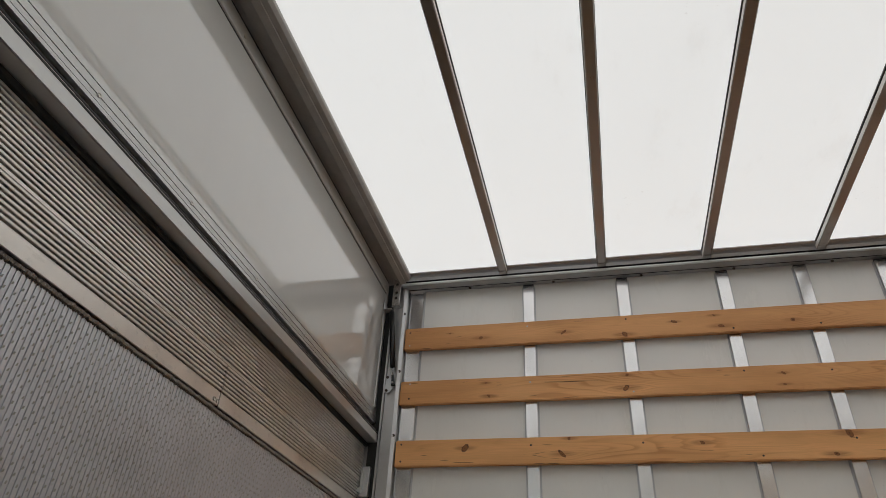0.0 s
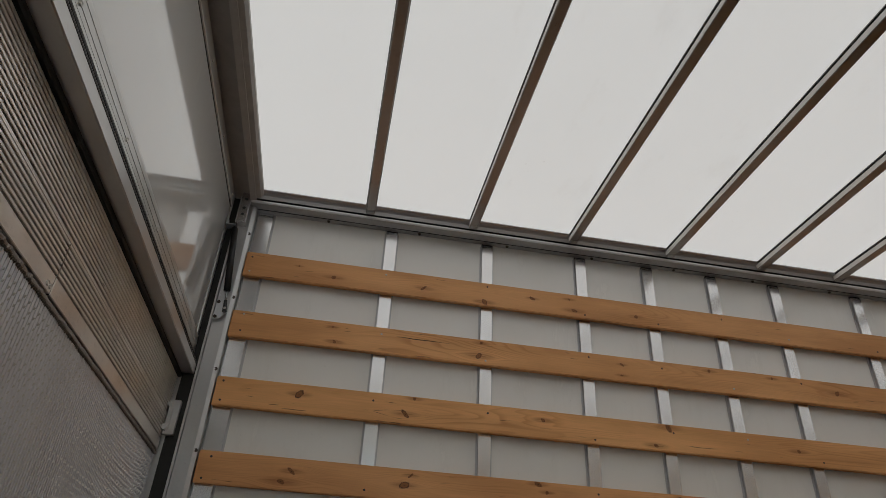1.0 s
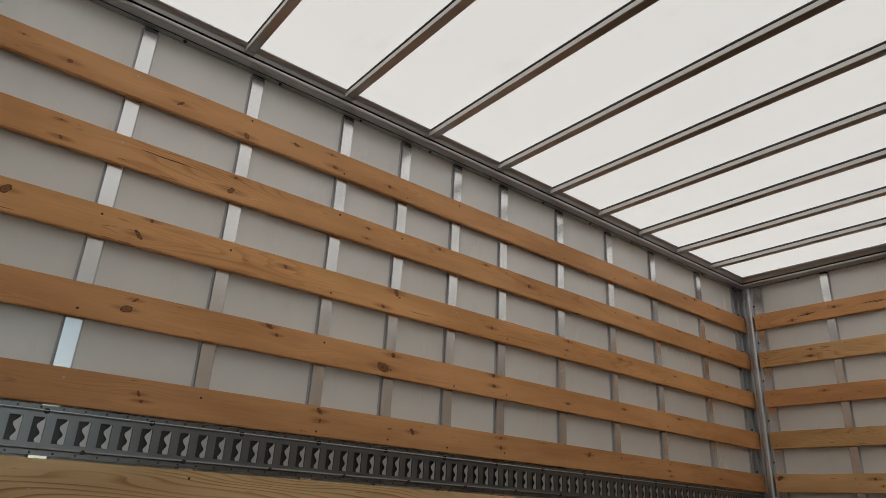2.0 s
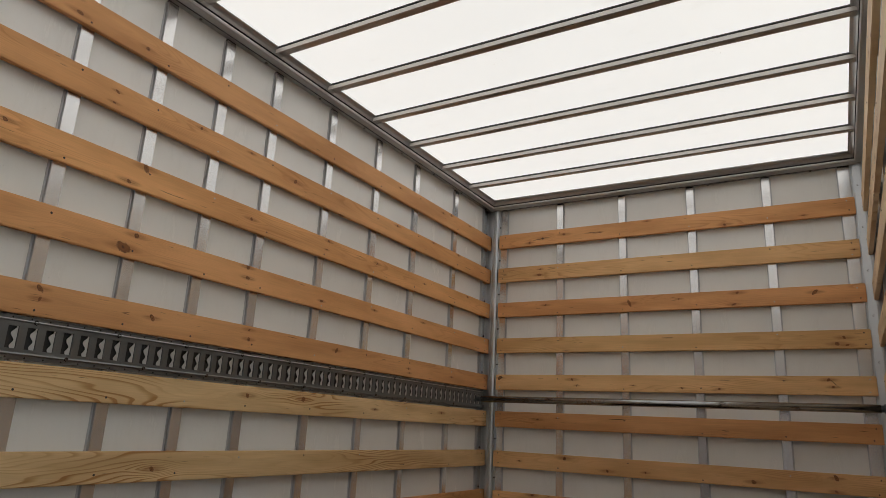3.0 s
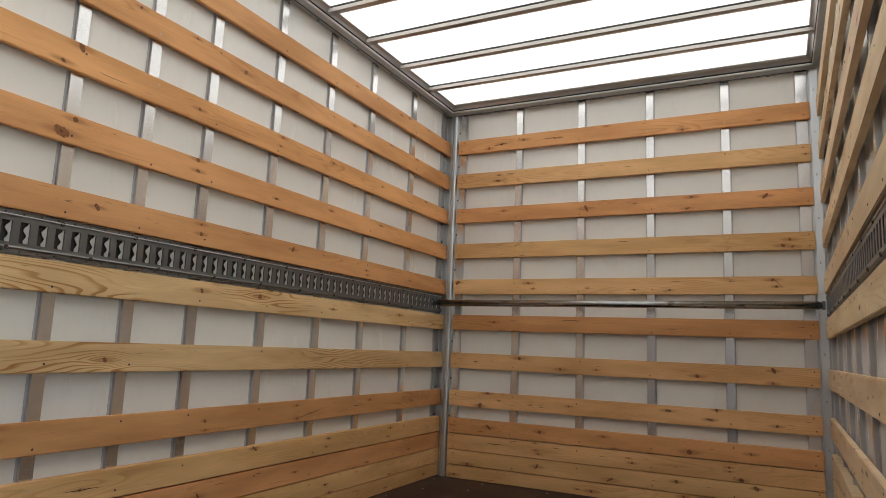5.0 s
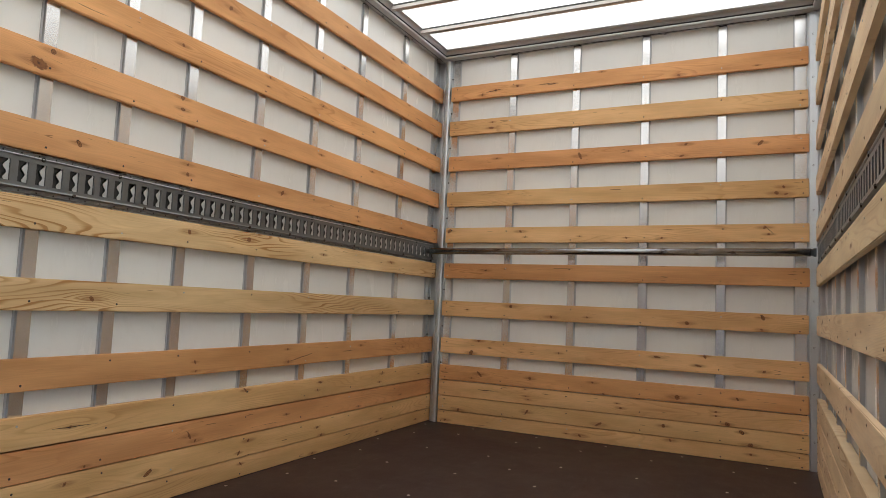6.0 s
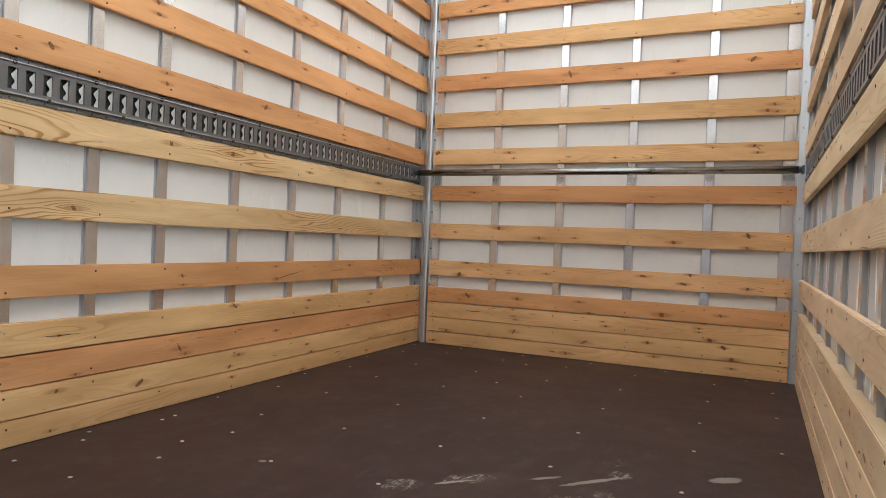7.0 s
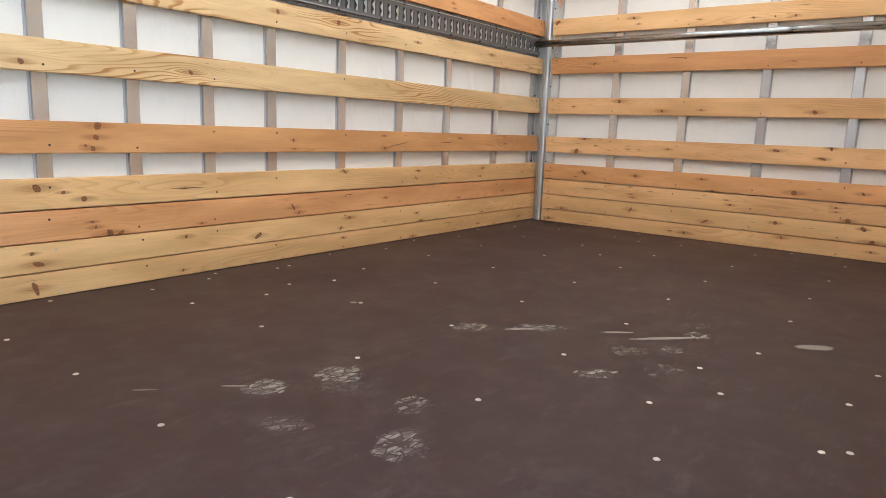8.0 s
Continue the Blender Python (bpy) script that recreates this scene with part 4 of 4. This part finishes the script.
add_box(bm, (1.228, 2.372, 2.522), (1.232, 2.412, 2.560), 0.001)
part("upper_plate", bm, STEEL_POST, strut, "bent zinc mounting plate")
bracket = thing("header_bracket", "perforated zinc angle bracket under the rear header", "bracket")
bm = bmesh.new()
add_box(bm, (1.262, 2.384, 2.552), (1.298, 2.388, 2.690), 0.001)
add_box(bm, (1.262, 2.384, 2.548), (1.298, 2.424, 2.552), 0.001)
add_box(bm, (1.262, 2.384, 2.690), (1.298, 2.424, 2.694), 0.001)
part("angle", bm, ALU, bracket)
HOLE = screw_mesh("hole", 0.007, 0.0005, RUBBER_AND_SHADE)
for z in (2.585, 2.615, 2.66):
    part("hole", HOLE, RUBBER_AND_SHADE, bracket).matrix_basis = pose(1.280, 2.384, z)

# ---------------------------------------------------------------- cargo rails and the load bar
SHIFT = 0.0450                        # first web bar from the rail's rear end
RAIL_LO, RAIL_HI, PITCH = 1.1445, 1.2825, 0.0593


def cargo_rail_thing(length):
    """Slotted lashing rail along +x, facing -y, its foot on the uprights at y = 0."""
    ob = thing("cargo_rail", "grey zinc-plated slotted lashing rail between the boards", "lashing rail", "lashing rails")
    t = 0.003
    bm = bmesh.new()
    prism(bm, [(0.0, 1.263), (-0.016, 1.2615), (-0.0175, 1.266), (-0.0135, 1.269), (-0.004, 1.2695), (-0.004, RAIL_HI), (0.0, RAIL_HI)], "x", 0, length)
    part("top_flange", bm, STEEL_RAIL, ob)
    bm = bmesh.new()
    prism(bm, [(0.0, RAIL_LO), (-0.004, RAIL_LO), (-0.004, 1.1585), (-0.0135, 1.159), (-0.0175, 1.162), (-0.016, 1.1665), (0.0, 1.165)], "x", 0, length)
    part("bottom_flange", bm, STEEL_RAIL, ob)
    # paler steel than the flange: the bead's highlight is coloured in
    part("top_bead", rod(bmesh.new(), (0, -0.0168, 1.2672), (length, -0.0168, 1.2672), 0.0023, 8), STEEL_POST, ob, "rolled edge in pale steel for its highlight")
    y0, y1 = -0.0150, -0.0118
    lo, hi = 1.178, 1.248
    bm = bmesh.new()
    add_box(bm, (0, y0, hi), (length, y1, 1.2625))
    add_box(bm, (0, y0, 1.1655), (length, y1, lo))
    count = int((length - SHIFT) / PITCH)
    for k in range(count + 1):
        a = k * PITCH + SHIFT - 0.0130
        add_box(bm, (max(0.0, a), y0, lo), (min(length, a + 0.026), y1, hi))
    part("slotted_web", bm, STEEL_RAIL, ob)
    # pressed-in lips with a wavy edge at the far side of every slot
    bm = bmesh.new()
    wave = [0.5 + 0.5 * math.sin(0.6 + i / 20 * math.pi * 3.4) for i in range(21)]
    edge = [(-0.0040 - 0.0125 * wave[i] - 0.0045 * (1 - abs(i - 10) / 10), lo + (hi - lo) * i / 20) for i in range(21)]
    prism(bm, [(0.0, hi), (0.0, lo)] + edge, "y", -0.0095, -0.0080)
    # pale colour carries the light caught by the lips
    lip = mesh_of("slot_lip", bm, STEEL_LIP)
    for k in range(count):
        part("slot_lip", lip, STEEL_LIP, ob).matrix_basis = pose((k + 1) * PITCH + SHIFT - 0.0130, 0, 0)
    # the slots' shade is put into this black back
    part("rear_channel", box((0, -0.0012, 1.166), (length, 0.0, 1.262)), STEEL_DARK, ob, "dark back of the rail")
    for k in range(int(length / PITCH) + 1):
        for z in (1.2765, 1.1515):
            part("hole", RAIL_HOLE, RUBBER_AND_SHADE, ob).matrix_basis = pose(min(length - 0.01, 0.012 + k * PITCH), -0.004, z)
    k = 0
    while 0.2665 + k * 0.2945 < length - 0.05:
        part("bolt", BEAD_NOTCH, SCREW_DARK, ob).matrix_basis = pose(0.2665 + k * 0.2945, -0.0165, 1.266)
        part("bolt", RAIL_BOLT, SCREW_DARK, ob).matrix_basis = pose(0.0905 + k * 0.2945, -0.0150, 1.162)
        k += 1
    return ob


# Black disc laid on the bead, painting a dark notch.
BEAD_NOTCH = screw_mesh("bead_notch", 0.0085, 0.0030, RUBBER_AND_SHADE)
RAIL_HOLE = screw_mesh("rail_hole", 0.0032, 0.0004, RUBBER_AND_SHADE)
cargo_left = cargo_rail_thing(X_FRONT - 0.012 - X_REAR)
cargo_left.matrix_basis = pose(X_REAR, Y_LEFT + BOARD_T, 0)
cargo_right = cargo_rail_thing(X_FRONT - 0.030 - DOOR_B - 0.012)
cargo_right.matrix_basis = SKEW @ pose(X_FRONT - 0.030, Y_RIGHT - BOARD_T, 0, 0, 0, 180)

bar = thing("load_bar", "scuffed galvanised load bar hung between the lashing rails", "load bar")
BAR_X, BAR_Z = 5.83, 1.211
part("tube", rod(bmesh.new(), (BAR_X, 0.036, BAR_Z), (BAR_X, 2.385, BAR_Z), 0.0225, 28), STEEL_BAR, bar, smooth=True)
for ya, yb, ye in ((0.11, 0.022, 0.008), (2.33, 2.418, 2.433)):
    part("sleeve", rod(bmesh.new(), (BAR_X, ya, BAR_Z), (BAR_X, yb, BAR_Z), 0.0185, 24), STEEL_RAIL, bar, smooth=True)
    part("hook_plate", box((BAR_X - 0.016, min(yb, ye), BAR_Z - 0.024), (BAR_X + 0.016, max(yb, ye) + 0.001, BAR_Z + 0.024), 0.003), STEEL_RAIL, bar)

# ---------------------------------------------------------------- side doorway frame
for px, w in ((DOOR_B - 0.034, 0.044), (DOOR_A - 0.01, 0.044)):
    bm = box((px, -SKIN - 0.034, 0.0), (px + w, 0.024 if px > 2.5 else -0.004, DOOR_TOP), 0.003)
    tagged(new("door_frame", mesh_of("door_frame", bm, STEEL_POST)), "grey steel jamb of the side doorway", "door frame", "side door jambs", "structure")
bm = box((DOOR_A - 0.01, -SKIN - 0.034, DOOR_TOP), (DOOR_B + 0.01, Y_RIGHT - 0.004, DOOR_TOP + 0.05), 0.003)
tagged(new("door_head", mesh_of("door_head", bm, STEEL_POST)), "grey steel head of the side doorway", "door frame", kind="structure")
bm = box((1.34, -SKIN, DOOR_TOP + 0.05), (DOOR_B + 0.01, Y_RIGHT - 0.02, 2.675))
tagged(new("wall_over_door", mesh_of("wall_over_door", bm, WHITE_WALL)), "white panel above the side doorway", "wall", kind="structure")

# ---------------------------------------------------------------- floor screws
FLOOR_SCREW = screw_mesh("floor_screw", 0.0078, 0.0015, SCREW)


def floor_screw(x, y):
    one = part("floor_screw", FLOOR_SCREW, SCREW, floor)
    one.matrix_basis = pose(x, y, 0.0003, -90, 0, rnd.uniform(0, 180))


for x in (1.600, 2.030, 2.454, 3.015, 3.440, 3.860, 4.314, 4.768, 5.222, 5.686):
    for y in (0.42, 0.840, 1.245, 1.648, 2.042):
        floor_screw(x + rnd.uniform(-0.012, 0.012), y + rnd.uniform(-0.01, 0.01))
for x in (3.267, 3.602):
    floor_screw(x, 1.966)
for x, y in ((3.269, 0.527), (3.600, 0.510), (3.264, 0.166), (3.593, 0.155), (3.261, 2.322), (3.584, 2.304), (5.012, 1.449), (5.623, 1.482)):
    floor_screw(x, y)
for k in range(14):
    floor_screw(1.75 + k * 0.317, 2.31 + 0.08 * (k % 2))
    if k % 3 == 0:
        floor_screw(3.30 + k * 0.195, 0.12)
for k in range(5):
    floor_screw(5.92, 0.25 + k * 0.45)
